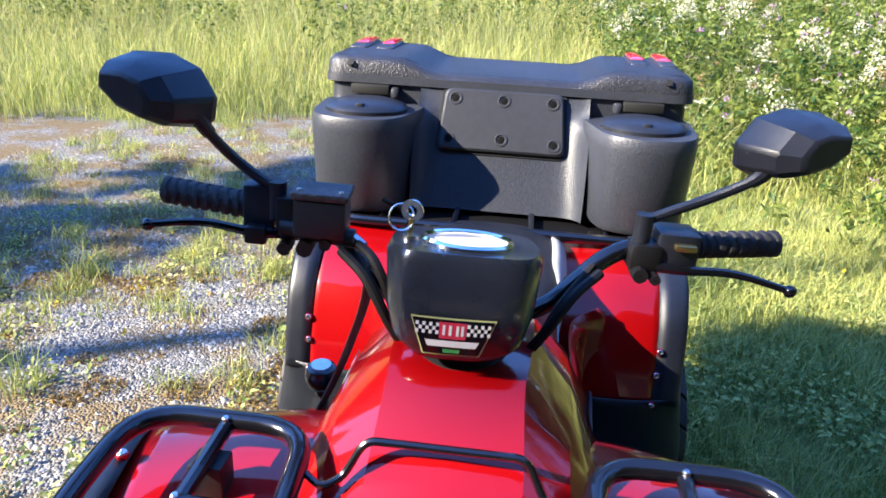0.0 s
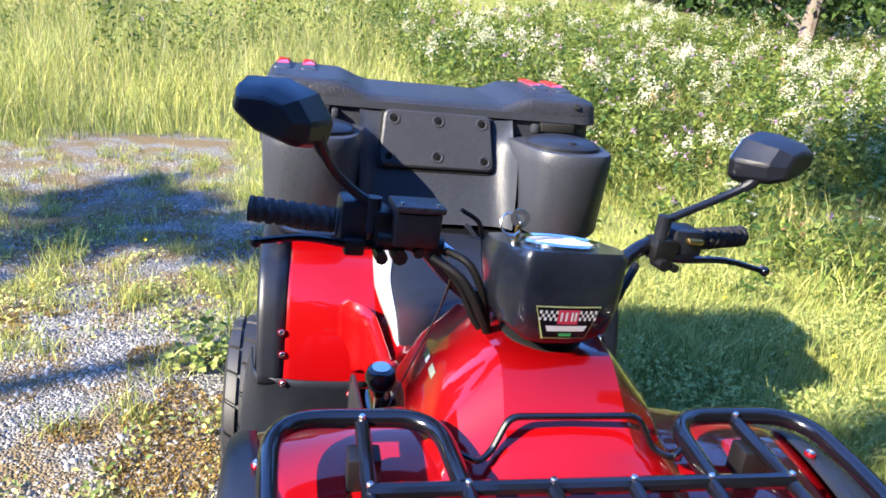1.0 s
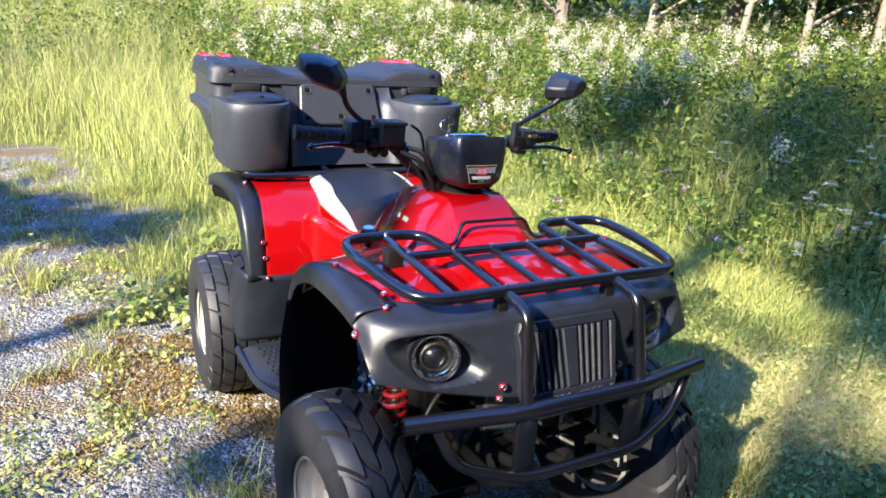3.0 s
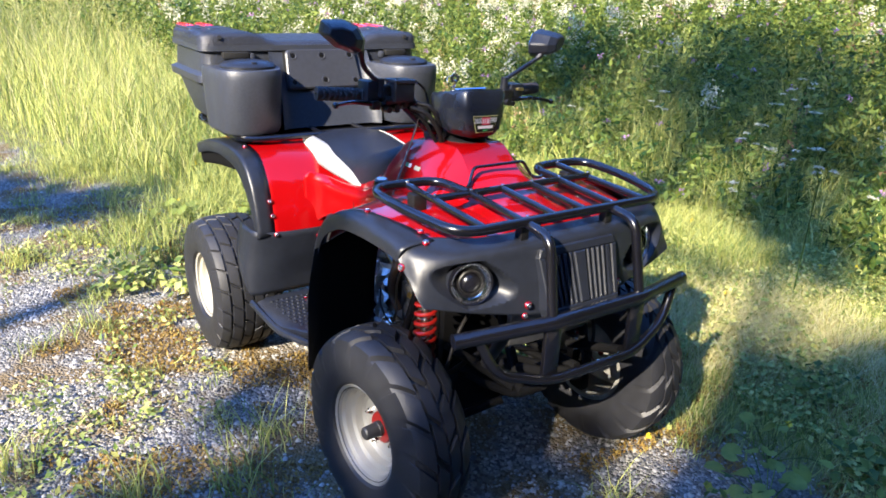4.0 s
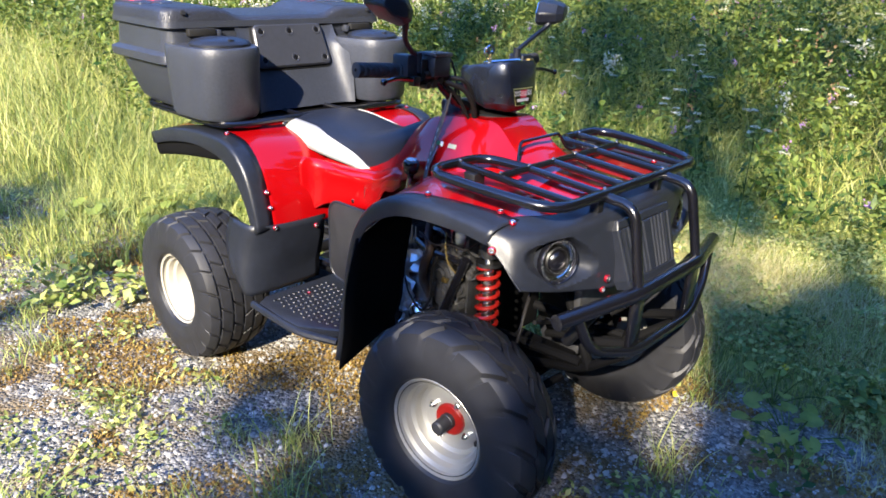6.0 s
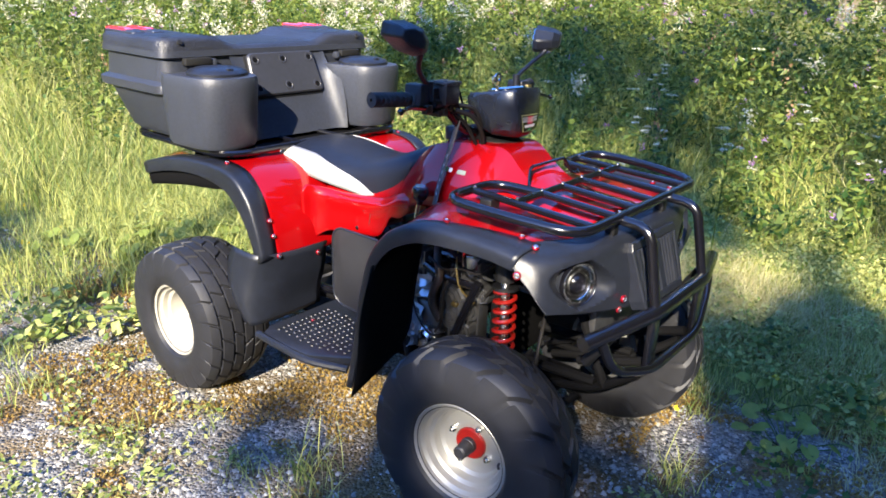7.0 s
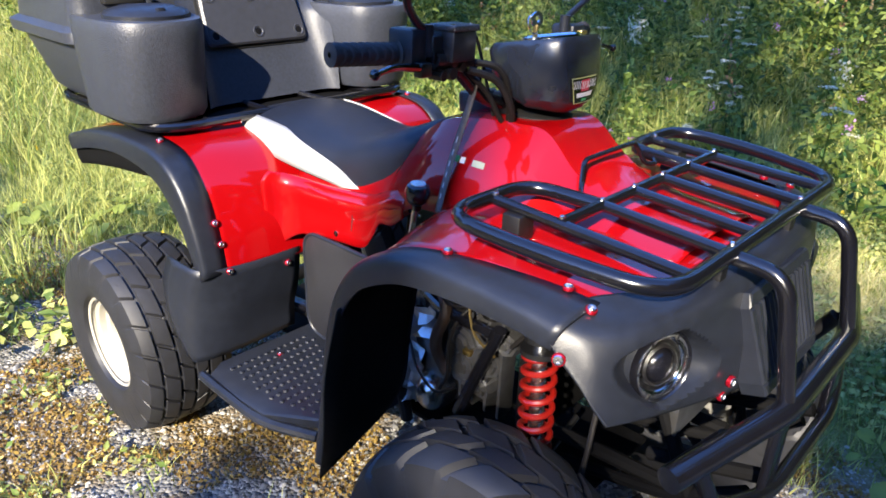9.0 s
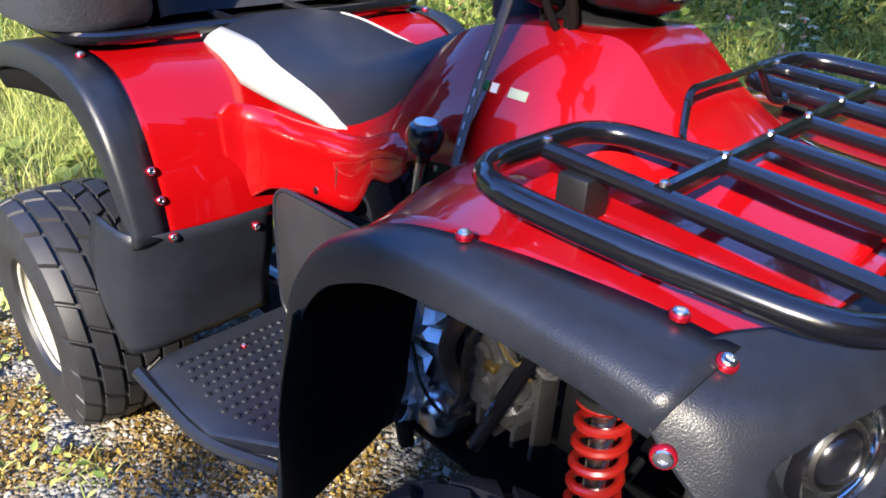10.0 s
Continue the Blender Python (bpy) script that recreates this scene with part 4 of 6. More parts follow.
SOFT = ((0, 0), (0.30, 0.0), (0.55, 0.02), (0.74, 0.07), (0.87, 0.16), (0.95, 0.29), (0.99, 0.46), (1.0, 0.65), (1.0, 0.90), (0.985, 1.0), (0.93, 1.03))
CRISP = ((0, 0), (0.40, 0.0), (0.72, 0.01), (0.84, 0.035), (0.92, 0.085), (0.965, 0.16), (0.985, 0.26), (1.0, 0.60), (1.0, 0.93), (0.985, 1.0), (0.93, 1.02))
flare("front_flare", [(0.530, 0.801), (0.60, 0.809), (0.71, 0.808), (0.80, 0.798), (0.86, 0.775), (0.905, 0.745), (0.945, 0.690), (0.970, 0.620), (0.990, 0.530), (1.008, 0.430), (1.045, 0.290)],
      (0.046, 0.044, 0.046, 0.048, 0.046, 0.044, 0.042, 0.038, 0.034, 0.032, 0.030), (0.68, 0.35),
      (0.340, 0.352, 0.374, 0.392, 0.398, 0.398, 0.396, 0.393, 0.388, 0.385, 0.385), (0.430, 0.432, 0.434, 0.436, 0.437, 0.437, 0.436, 0.435, 0.434, 0.432, 0.425), "textured black plastic front wheel-arch flare", SOFT)
flare("rear_flare", [(1.468, 0.552), (1.492, 0.635), (1.536, 0.711), (1.612, 0.768), (1.765, 0.785), (1.930, 0.765), (2.070, 0.730)],
      (0.040, 0.050, 0.064, 0.066, 0.050, 0.046, 0.044), (1.85, 0.30), (0.372, 0.372, 0.372, 0.370, 0.366, 0.366, 0.366), (0.430, 0.433, 0.436, 0.438, 0.438, 0.437, 0.433), "textured black plastic rear wheel-arch flare", CRISP)

# skirts coloured so dark that they look shaded even in the sun
for s in (-1, 1):
    rows = [sided(s, [(0.418, y, z0), (0.420, y, (z0 + z1) / 2), (0.412, y, z1)]) for y, z0, z1 in ((1.60, 0.785, 0.765), (1.70, 0.800, 0.748), (1.85, 0.795, 0.730), (2.00, 0.770, 0.705), (2.080, 0.745, 0.688))]
    part("inner_skirt", grid_mesh("k", skin(rows, 4, 3)), INNERBLACK, quad, "black skirt inside the rear flare, its shade put into the colour", thick=0.003)

# black nose with headlights and grille
rows = [[(0, 0.475, 0.850), (0.12, 0.475, 0.850), (0.25, 0.488, 0.848), (0.345, 0.532, 0.851), (0.405, 0.530, 0.843), (0.431, 0.528, 0.815)],
        [(0, 0.412, 0.838), (0.12, 0.415, 0.838), (0.25, 0.430, 0.836), (0.345, 0.462, 0.832), (0.400, 0.490, 0.822), (0.428, 0.512, 0.795)],
        [(0, 0.396, 0.800), (0.12, 0.400, 0.800), (0.25, 0.416, 0.800), (0.345, 0.440, 0.797), (0.400, 0.466, 0.788), (0.424, 0.486, 0.771)],
        [(0, 0.380, 0.740), (0.12, 0.388, 0.742), (0.25, 0.411, 0.745), (0.335, 0.432, 0.748), (0.392, 0.450, 0.750), (0.420, 0.462, 0.745)],
        [(0, 0.372, 0.655), (0.12, 0.386, 0.662), (0.25, 0.412, 0.682), (0.32, 0.425, 0.697), (0.375, 0.434, 0.712), (0.412, 0.442, 0.722)]]
bm = grid_mesh("n", skin([both_sides(r) for r in rows], 14, 14))
EYE = (0.284, 0.446, 0.758)
for q in bm.verts:
    # the almond-shaped hollow round each headlight
    s = math.copysign(1, q.co.x)
    dx, dz = abs(q.co.x) - EYE[0], q.co.z - EYE[2]
    u, w = dx * 0.96 + dz * 0.28, dz * 0.96 - dx * 0.28
    d = abs(u) / 0.108 + (w / 0.060) ** 2
    f = min(max((1 - d) / 0.40, 0), 1)
    q.co += Vector((-0.30 * s, 1.0, 0)) * 0.034 * f
bmesh.ops.delete(bm, geom=[f for f in bm.faces if math.hypot(abs(f.calc_center_median().x) - EYE[0], f.calc_center_median().z - EYE[2]) < 0.044 and f.calc_center_median().y < 0.49], context="FACES")
nose = part("nose_panel", bm, PLASTIC, quad, "textured black plastic nose with twin grille", thick=0.004, smooth=28)
LEAN = Matrix(((1, 0, 0, 0), (0, -0.949, 0.316, 0.376), (0, 0.316, 0.949, 0.745), (0, 0, 0, 1)))  # local y stands out of the nose, z runs up its slope


def slab(corners, d0, d1, inset=0.003):
    """A flat piece on the leaning nose with chamfered front edges, from its corners (x, z)."""
    c = Vector((sum(p[0] for p in corners) / len(corners), sum(p[1] for p in corners) / len(corners)))
    ring = lambda g, d: [LEAN @ Vector((x - g * math.copysign(1, x - c.x), d, z - g * math.copysign(1, z - c.y))) for x, z in corners]
    return ring_loft([ring(0, d0), ring(0, d1 - inset), ring(inset, d1)])


part("grille_recess", slab([(-0.112, -0.075), (0.112, -0.075), (0.124, 0.075), (-0.124, 0.075)], -0.02, -0.004), BLACKHOLE, nose)
frame_bm = slab([(-0.128, 0.062), (0.128, 0.062), (0.120, 0.084), (-0.120, 0.084)], -0.03, 0.010)
merge(frame_bm, slab([(-0.110, -0.086), (0.110, -0.086), (0.116, -0.064), (-0.116, -0.064)], -0.03, 0.010))
merge(frame_bm, slab([(-0.015, -0.064), (0.015, -0.064), (0.019, 0.062), (-0.019, 0.062)], -0.03, 0.013))
for s in (-1, 1):
    merge(frame_bm, slab([(s * x, z) for x, z in ((0.101, -0.064), (0.116, -0.064), (0.128, 0.062), (0.110, 0.062))], -0.03, 0.010))
part("grille_frame", frame_bm, PLASTIC, nose, smooth=30)
for s in (-1, 1):
    for k in range(5):
        x0, x1 = s * (0.0255 + 0.0158 * k), s * (0.0300 + 0.0172 * k)
        part("grille_slat", slab([(x0 - 0.0044, -0.064), (x0 + 0.0044, -0.064), (x1 + 0.0048, 0.062), (x1 - 0.0048, 0.062)], -0.006, 0.011, 0.003), PLASTIC, nose)


def headlight(s):
    m = aim((s * EYE[0], EYE[1], EYE[2]), (s * 0.32, -1.0, 0.10))
    bowl = part("headlight", spin([(0.060, -0.020), (0.0560, -0.004), (0.0535, 0.003), (0.0515, -0.010)], 40, m), PLASTIC, quad, "round projector headlight with clear lens")
    part("bezel", spin([(0.0535, -0.006), (0.0535, 0.012), (0.0515, 0.015), (0.0490, 0.012), (0.0475, -0.002)], 40, m), GLOSSBLACK, bowl, "gloss black bezel")
    part("reflector", spin([(0.0465, 0.002), (0.040, -0.006), (0.036, -0.002), (0.026, -0.012), (0.012, -0.018), (0.001, -0.018)], 40, m), CHROME, bowl, "silver reflector")
    part("light_ring", spin([(0.0490, 0.008), (0.0480, 0.0115), (0.0445, 0.0115), (0.0425, 0.006), (0.0435, 0.002)], 40, m), STEEL, bowl, "bright ring round the lens")
    for k in range(6):
        part("ring_divider", block(0.0415, 0.0495, -0.0018, 0.0018, 0.006, 0.0125, 0.0005, m=m @ Matrix.Rotation(k * math.tau / 6, 4, "Z")), DARKMETAL, bowl)
    part("projector", spin([(0.024, -0.014), (0.024, -0.002), (0.020, 0.004), (0.012, 0.009), (0.001, 0.011)], 28, m), GLOSSBLACK, bowl)
    part("projector_ring", spin([(0.029, -0.014), (0.029, 0.0), (0.026, 0.003), (0.024, -0.002)], 28, m), DARKMETAL, bowl)
    part("lens", spin([(0.0485, 0.010), (0.038, 0.016), (0.022, 0.020), (0.001, 0.022)], 40, m), GLASS, bowl, "clear lens").visible_shadow = False


headlight(-1)
headlight(1)
# splash guards and mudguards behind the front wheels
for s in (-1, 1):
    rows = [sided(s, [(0.235, 0.955, 0.74), (0.30, 0.955, 0.75), (0.445, 0.950, 0.70)]), sided(s, [(0.240, 0.980, 0.56), (0.30, 0.982, 0.56), (0.455, 0.980, 0.55)]),
            sided(s, [(0.232, 1.005, 0.43), (0.30, 1.005, 0.41), (0.450, 1.000, 0.40)]), sided(s, [(0.26, 1.035, 0.345), (0.32, 1.035, 0.32), (0.435, 1.04, 0.27)])]
    # the mudguard's near-black colour carries the shade of the wheel well
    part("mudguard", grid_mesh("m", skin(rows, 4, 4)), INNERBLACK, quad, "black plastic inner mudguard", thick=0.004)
    edge = rounded([(0.0, 0.668, 0), (0.27, 0.660, 0), (0.27, 0.39, 0), (0.0, 0.41, 0)], 0.05, 6, True)
    sheet = lambda g, d: [Vector((s * (0.226 - 0.06 * u[0] + d), 1.338 - u[0] * 0.98, u[1])) for u in [(0.135 + (q.x - 0.135) * g, 0.545 + (q.y - 0.545) * g) for q in edge]]
    guard = part("leg_guard", ring_loft([sheet(1.0, -0.003), sheet(1.0, 0.002), sheet(0.95, 0.004)]), PERFORATED, quad, "perforated black plastic leg guard with a rounded rim", smooth=30)
    part("rim_bead", tube(sheet(1.0, 0.001), 0.0045, 8, closed=True), PLASTIC, guard)

# footboards
for s in (-1, 1):
    out = [(0.14, 1.06), (0.36, 1.06), (0.455, 1.20), (0.470, 1.40), (0.42, 1.43), (0.14, 1.43)]
    ring = lambda z, g: [Vector((s * (x + (g if x > 0.3 else 0)), y, z)) for x, y in out]
    board = part("footboard", ring_loft([ring(0.318, -0.015), ring(0.335, 0.0), ring(0.352, 0.0), ring(0.356, -0.006)]), PLASTIC, quad, "black plastic footboard with raised grip studs")
    bm = bmesh.new()
    for i in range(12):
        for j in range(12):
            x, y = 0.20 + 0.0185 * i + 0.009 * (j % 2), 1.10 + 0.026 * j
            if x < 0.36 + 0.6 * (y - 1.06) - 0.02 and x < 0.44:
                spin([(0.0062, 0.0), (0.0045, 0.0035), (0.0005, 0.0042)], 6, Matrix.Translation((s * x, y, 0.356)), bm)
    part("grip_studs", bm, PLASTIC, board)
    part("outer_sill", tube(smooth_line(sided(s, [(0.470, 1.42, 0.350), (0.468, 1.32, 0.345), (0.455, 1.20, 0.335), (0.40, 1.09, 0.325)]), 5), 0.012, 8), PLASTIC, board)

# black side panels in front of the rear wheels
for s in (-1, 1):
    rows = [sided(s, [(0.185, 1.416, 0.588), (0.28, 1.416, 0.588), (0.365, 1.426, 0.588), (0.432, 1.453, 0.590), (0.450, 1.558, 0.600)]),
            sided(s, [(0.185, 1.428, 0.50), (0.28, 1.428, 0.50), (0.375, 1.436, 0.50), (0.450, 1.483, 0.50), (0.462, 1.573, 0.53)]),
            sided(s, [(0.185, 1.453, 0.42), (0.28, 1.448, 0.42), (0.385, 1.448, 0.42), (0.462, 1.483, 0.42), (0.470, 1.543, 0.44)]),
            sided(s, [(0.185, 1.458, 0.355), (0.28, 1.453, 0.355), (0.395, 1.453, 0.355), (0.455, 1.468, 0.355), (0.462, 1.498, 0.36)])]
    part("side_panel", grid_mesh("s", skin(rows, 4, 4)), PLASTIC, quad, "black plastic panel before the rear wheel", thick=0.004)

# seat
rows = [(1.085, 0.080, 0.944, 0.934, 0.922, 0.905), (1.13, 0.122, 0.926, 0.910, 0.875, 0.835), (1.21, 0.146, 0.893, 0.876, 0.830, 0.757), (1.32, 0.150, 0.862, 0.848, 0.815, 0.762), (1.44, 0.165, 0.862, 0.848, 0.820, 0.775), (1.56, 0.172, 0.873, 0.860, 0.835, 0.790), (1.66, 0.165, 0.872, 0.860, 0.838, 0.800), (1.74, 0.125, 0.846, 0.838, 0.825, 0.805)]
control = [both_sides([(0, y, z0), (0.5 * w, y, z0 - 0.003), (0.82 * w, y, z1 - 0.004), (0.97 * w, y, z2), (w, y, z3)]) for y, w, z0, z1, z2, z3 in rows]
seat_rows = skin(control, 5, 4)
part("seat", grid_mesh("seat", seat_rows), VINYL, quad, "black vinyl saddle", thick=0.01)
for s in (0, 1):
    strip = []
    for k, row in enumerate(seat_rows):
        y = row[0].y
        if y < 1.205:
            continue
        n = len(row) - 1
        g = min(1.0, (y - 1.20) / 0.30)
        pts = []
        lo, hi = n, n - max(1.0, 8.4 * g)
        for q in range(6):
            a = lo + (hi - lo) * q / 5
            i0 = min(int(a), n - 1)
            p = row[i0].lerp(row[i0 + 1], a - i0)
            pts.append(Vector((p.x * 1.006 + 0.0025, p.y, p.z + 0.003)))
        strip.append([Vector((-p.x, p.y, p.z)) if s == 0 else p for p in pts])
    part("seat_side", grid_mesh("w", strip), WHITEVINYL, quad, "white vinyl side of the saddle", thick=0.004)

# front rack
RACK_Z = 0.905
T_R = 0.0125
outer = rounded([(-0.155, 0.640, RACK_Z), (-0.165, 0.775, RACK_Z + 0.004), (-0.375, 0.775, RACK_Z + 0.004), (-0.372, 0.60, RACK_Z - 0.002), (-0.335, 0.425, RACK_Z - 0.015), (0.335, 0.425, RACK_Z - 0.015),
                 (0.372, 0.60, RACK_Z - 0.002), (0.375, 0.775, RACK_Z + 0.004), (0.165, 0.775, RACK_Z + 0.004), (0.155, 0.640, RACK_Z)], 0.07, 6)
rack = part("front_rack", tube(outer, T_R, 12), GLOSSBLACK, quad, "gloss black tubular steel front luggage rack")
part("cross_bar", tube([(-0.265, 0.637, RACK_Z), (0.265, 0.637, RACK_Z)], 0.010, 10), GLOSSBLACK, rack)
for x, y1 in ((-0.262, 0.775), (-0.151, 0.637), (-0.050, 0.637), (0.050, 0.637), (0.151, 0.637), (0.262, 0.775)):
    part("rack_bar", tube([(x, y1, RACK_Z + (0.003 if y1 > 0.7 else 0)), (x, 0.427, RACK_Z - 0.014)], 0.0095, 10), GLOSSBLACK, rack)
part("hoop", tube(rounded([(-0.162, 0.715, RACK_Z + 0.002), (-0.128, 0.690, RACK_Z - 0.004), (-0.108, 0.705, RACK_Z), (-0.086, 0.718, RACK_Z + 0.042), (0.086, 0.718, RACK_Z + 0.042), (0.108, 0.705, RACK_Z), (0.128, 0.690, RACK_Z - 0.004), (0.162, 0.715, RACK_Z + 0.002)], 0.014, 5), 0.0045, 8), GLOSSBLACK, rack, "thin black wire hoop")
for s in (-1, 1):
    part("bracket", block(s * 0.262 - 0.02, s * 0.262 + 0.02, 0.700, 0.735, 0.852, RACK_Z - 0.006, 0.003), DARKMETAL, rack)
    part("bracket", block(s * 0.14 - 0.012, s * 0.14 + 0.012, 0.430, 0.455, 0.842, RACK_Z - 0.018, 0.003), DARKMETAL, rack)

for x, y, z in [(x, 0.637, RACK_Z + 0.010) for x in (-0.262, -0.151, -0.05, 0.05, 0.151, 0.262)] + [(-0.14, 0.428, RACK_Z - 0.002), (0.14, 0.428, RACK_Z - 0.002), (-0.262, 0.765, RACK_Z + 0.013), (0.262, 0.765, RACK_Z + 0.013)]:
    part("rack_bolt", spin([(0.0046, -0.003), (0.0045, 0.0015), (0.0034, 0.0026), (0.0001, 0.0028)], 10, Matrix.Translation((x, y, z))), STEEL, rack)

# bull bar
bar = part("bull_bar", tube(rounded([(-0.384, 0.362, 0.667), (-0.145, 0.300, 0.684), (0.145, 0.300, 0.684), (0.384, 0.362, 0.667)], 0.03, 5), 0.0185, 16), GLOSSBLACK, quad, "gloss black tubular steel bull bar")
for s in (-1, 1):
    part("upright", tube(rounded(sided(s, [(0.140, 0.432, 0.884), (0.140, 0.345, 0.878), (0.146, 0.305, 0.690)]), 0.06, 6), 0.0125, 12), GLOSSBLACK, bar)
    part("lower_strut", block(min(s * 0.118, s * 0.165), max(s * 0.118, s * 0.165), 0.298, 0.312, 0.530, 0.680, 0.003), GLOSSBLACK, bar)
    part("stay", tube(sided(s, [(0.245, 0.345, 0.665), (0.240, 0.420, 0.545)]), 0.0145, 12), DARKMETAL, bar)
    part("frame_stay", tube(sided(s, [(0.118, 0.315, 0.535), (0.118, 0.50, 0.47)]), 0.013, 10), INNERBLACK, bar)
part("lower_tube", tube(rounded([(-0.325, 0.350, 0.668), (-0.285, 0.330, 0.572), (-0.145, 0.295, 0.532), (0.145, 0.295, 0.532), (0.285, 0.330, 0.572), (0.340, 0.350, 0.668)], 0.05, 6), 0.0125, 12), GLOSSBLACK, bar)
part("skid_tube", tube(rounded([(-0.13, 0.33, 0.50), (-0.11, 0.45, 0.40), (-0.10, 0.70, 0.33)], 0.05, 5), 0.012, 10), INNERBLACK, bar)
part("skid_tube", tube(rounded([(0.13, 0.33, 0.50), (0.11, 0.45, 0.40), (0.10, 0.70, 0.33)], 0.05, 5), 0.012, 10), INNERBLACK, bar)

# bolts with red washers
WASHER = from_bm("washer", spin([(0.0084, -0.003), (0.0084, 0.0008), (0.0075, 0.0020), (0.0045, 0.0022)], 16), 35)
WASHER.materials.append(REDANOD)
SCREW = from_bm("screw", spin([(0.0066, 0.001), (0.0064, 0.0032), (0.0054, 0.0042), (0.0032, 0.0044), (0.0026, 0.0022), (0.0002, 0.0022)], 12), 35)
SCREW.materials.append(STEEL)


def bolt(place, way, size=1.0):
    m = aim(place, way) @ Matrix.Scale(size, 4)
    w = part("bolt", WASHER, None, quad, "steel bolt on a red anodised washer")
    w.matrix_basis = m
    part("screw", SCREW, None, w)


for s in (-1, 1):
    bolt((s * 0.378, 1.4555, 0.690), (0, -0.9, 0.35))
    bolt((s * 0.375, 1.4425, 0.642), (0, -0.95, 0.25))
    bolt((s * 0.371, 1.424, 0.580), (0, -1, 0.05))
    bolt((s * 0.221, 1.416, 0.556), (0, -1, 0.05))
    bolt((s * 0.391, 1.640, 0.842), (0, -0.3, 1))
    bolt((s * 0.388, 0.750, 0.861), (0, 0, 1))
    bolt((s * 0.350, 0.560, 0.858), (0, 0, 1))
    bolt((s * 0.366, 0.512, 0.849), (s * 0.1, -0.3, 1))
    bolt((s * 0.4285, 0.5150, 0.798), (s * 1, -0.45, 0.2), 1.15)
    bolt((s * 0.153, 0.383, 0.695), (s * 0.15, -1, 0), 1.15)
    bolt((s * 0.153, 0.392, 0.664), (s * 0.15, -1, 0), 1.0)
    bolt((s * 0.300, 1.16, 0.360), (0, 0, 1), 0.7)
    bolt((s * 0.300, 1.36, 0.360), (0, 0, 1), 0.7)

# ---- handlebar, controls and mirrors ----
BARS = Matrix.Translation((0, 0.93, 1.05)) @ Matrix.Rotation(radians(STEER + 0.8), 4, "Z") @ Matrix.Rotation(radians(2.2), 4, "Y") @ Matrix.Translation((0, -0.93, -1.05))


def on_bars(bm):
    bmesh.ops.transform(bm, matrix=BARS, verts=bm.verts)
    return bm


bars = part("handlebar", on_bars(tube(rounded([(-0.405, 1.015, 1.104), (-0.19, 0.972, 1.098), (-0.105, 0.945, 1.015), (-0.05, 0.93, 1.0), (0.05, 0.93, 1.0), (0.105, 0.945, 1.015), (0.19, 0.972, 1.098), (0.405, 1.015, 1.104)], 0.045, 6), 0.0128, 12)), GLOSSBLACK, quad, "black tubular handlebar")
part("steering_stem", on_bars(tube([(0, 0.93, 1.005), (0, 0.885, 0.90)], 0.022, 12)), DARKMETAL, bars)
part("bar_clamp", on_bars(block(-0.055, 0.055, 0.905, 0.955, 0.980, 1.022, 0.006)), DARKMETAL, bars)
for s in (-1, 1):
    a, b = Vector((s * 0.292, 0.9925, 1.1012)), Vector((s * 0.416, 1.0174, 1.105))
    way = (b - a).normalized()
    side = way.orthogonal().normalized()
    up = way.cross(side)
    rows, size = [], (b - a).length
    for k in range(97):
        f = k / 96
        row = []
        for j in range(24):
            t = j * math.tau / 24
            ridge = (f * 8.5 + 0.30 * math.sin(2 * t)) % 1
            r = 0.0160 + (0.0026 if ridge < 0.55 and 0.06 < f < 0.93 else 0)
            r = 0.0235 if f < 0.03 else 0.0185 if f > 0.93 else r
            if k == 96:
                r = 0.004
            row.append(a + way * size * f + r * (math.cos(t) * side + math.sin(t) * up))
        rows.append(row)
    bm = grid_mesh("grip", rows, closed_v=True)
    part("grip", on_bars(bm), GRIPRUBBER, bars, "ribbed rubber grip")
    dz, dx = (0.014, 0.030) if s < 0 else (0.0, 0.022)
    lever = rounded(sided(s, [(0.205 + dx, 0.955, 1.082), (0.245 + dx, 0.945, 1.082), (0.33 + 0.5 * dx, 0.948, 1.084 + 0.5 * dz), (0.408, 0.932, 1.072 + dz)]), 0.03, 5)
    bm = tube(lever, 0.0078, 8, taper=0.0048)
    bmesh.ops.create_uvsphere(bm, u_segments=12, v_segments=8, radius=0.0085, matrix=Matrix.Translation(lever[-1]))
    part("brake_lever", on_bars(bm), GLOSSBLACK, bars, "black brake lever with a ball end")
    part("lever_perch", on_bars(block(min(s * (0.180 + dx), s * (0.222 + dx)), max(s * (0.180 + dx), s * (0.222 + dx)), 0.945, 0.985, 1.074, 1.112, 0.007)), DARKMETAL, bars)
# controls on the throttle side and the switch side
sw = part("throttle_housing", on_bars(block(-0.296, -0.256, 0.955, 1.008, 1.075, 1.142, 0.006)), PLASTIC, bars)
part("thumb_throttle", on_bars(block(-0.290, -0.262, 0.938, 0.957, 1.068, 1.092, 0.004)), DARKMETAL, bars)
part("master_cylinder", on_bars(tube([(-0.245, 0.950, 1.092), (-0.150, 0.945, 1.086)], 0.0125, 12)), DARKMETAL, bars)
part("bar_bracket", on_bars(block(-0.252, -0.226, 0.946, 0.998, 1.084, 1.132, 0.006)), DARKMETAL, bars)
part("brake_reservoir", on_bars(block(-0.226, -0.160, 0.925, 0.975, 1.088, 1.140, 0.005)), PLASTIC, bars, "square black brake fluid reservoir")
part("reservoir_lid", on_bars(block(-0.229, -0.157, 0.922, 0.978, 1.138, 1.148, 0.003)), ROUGHPLASTIC, bars)
for x in (-0.219, -0.167):
    part("lid_screw", on_bars(spin([(0.0042, 0.0), (0.0040, 0.002), (0.0001, 0.002)], 10, aim((x, 0.934, 1.148), (0, 0, 1)))), STEEL, bars)
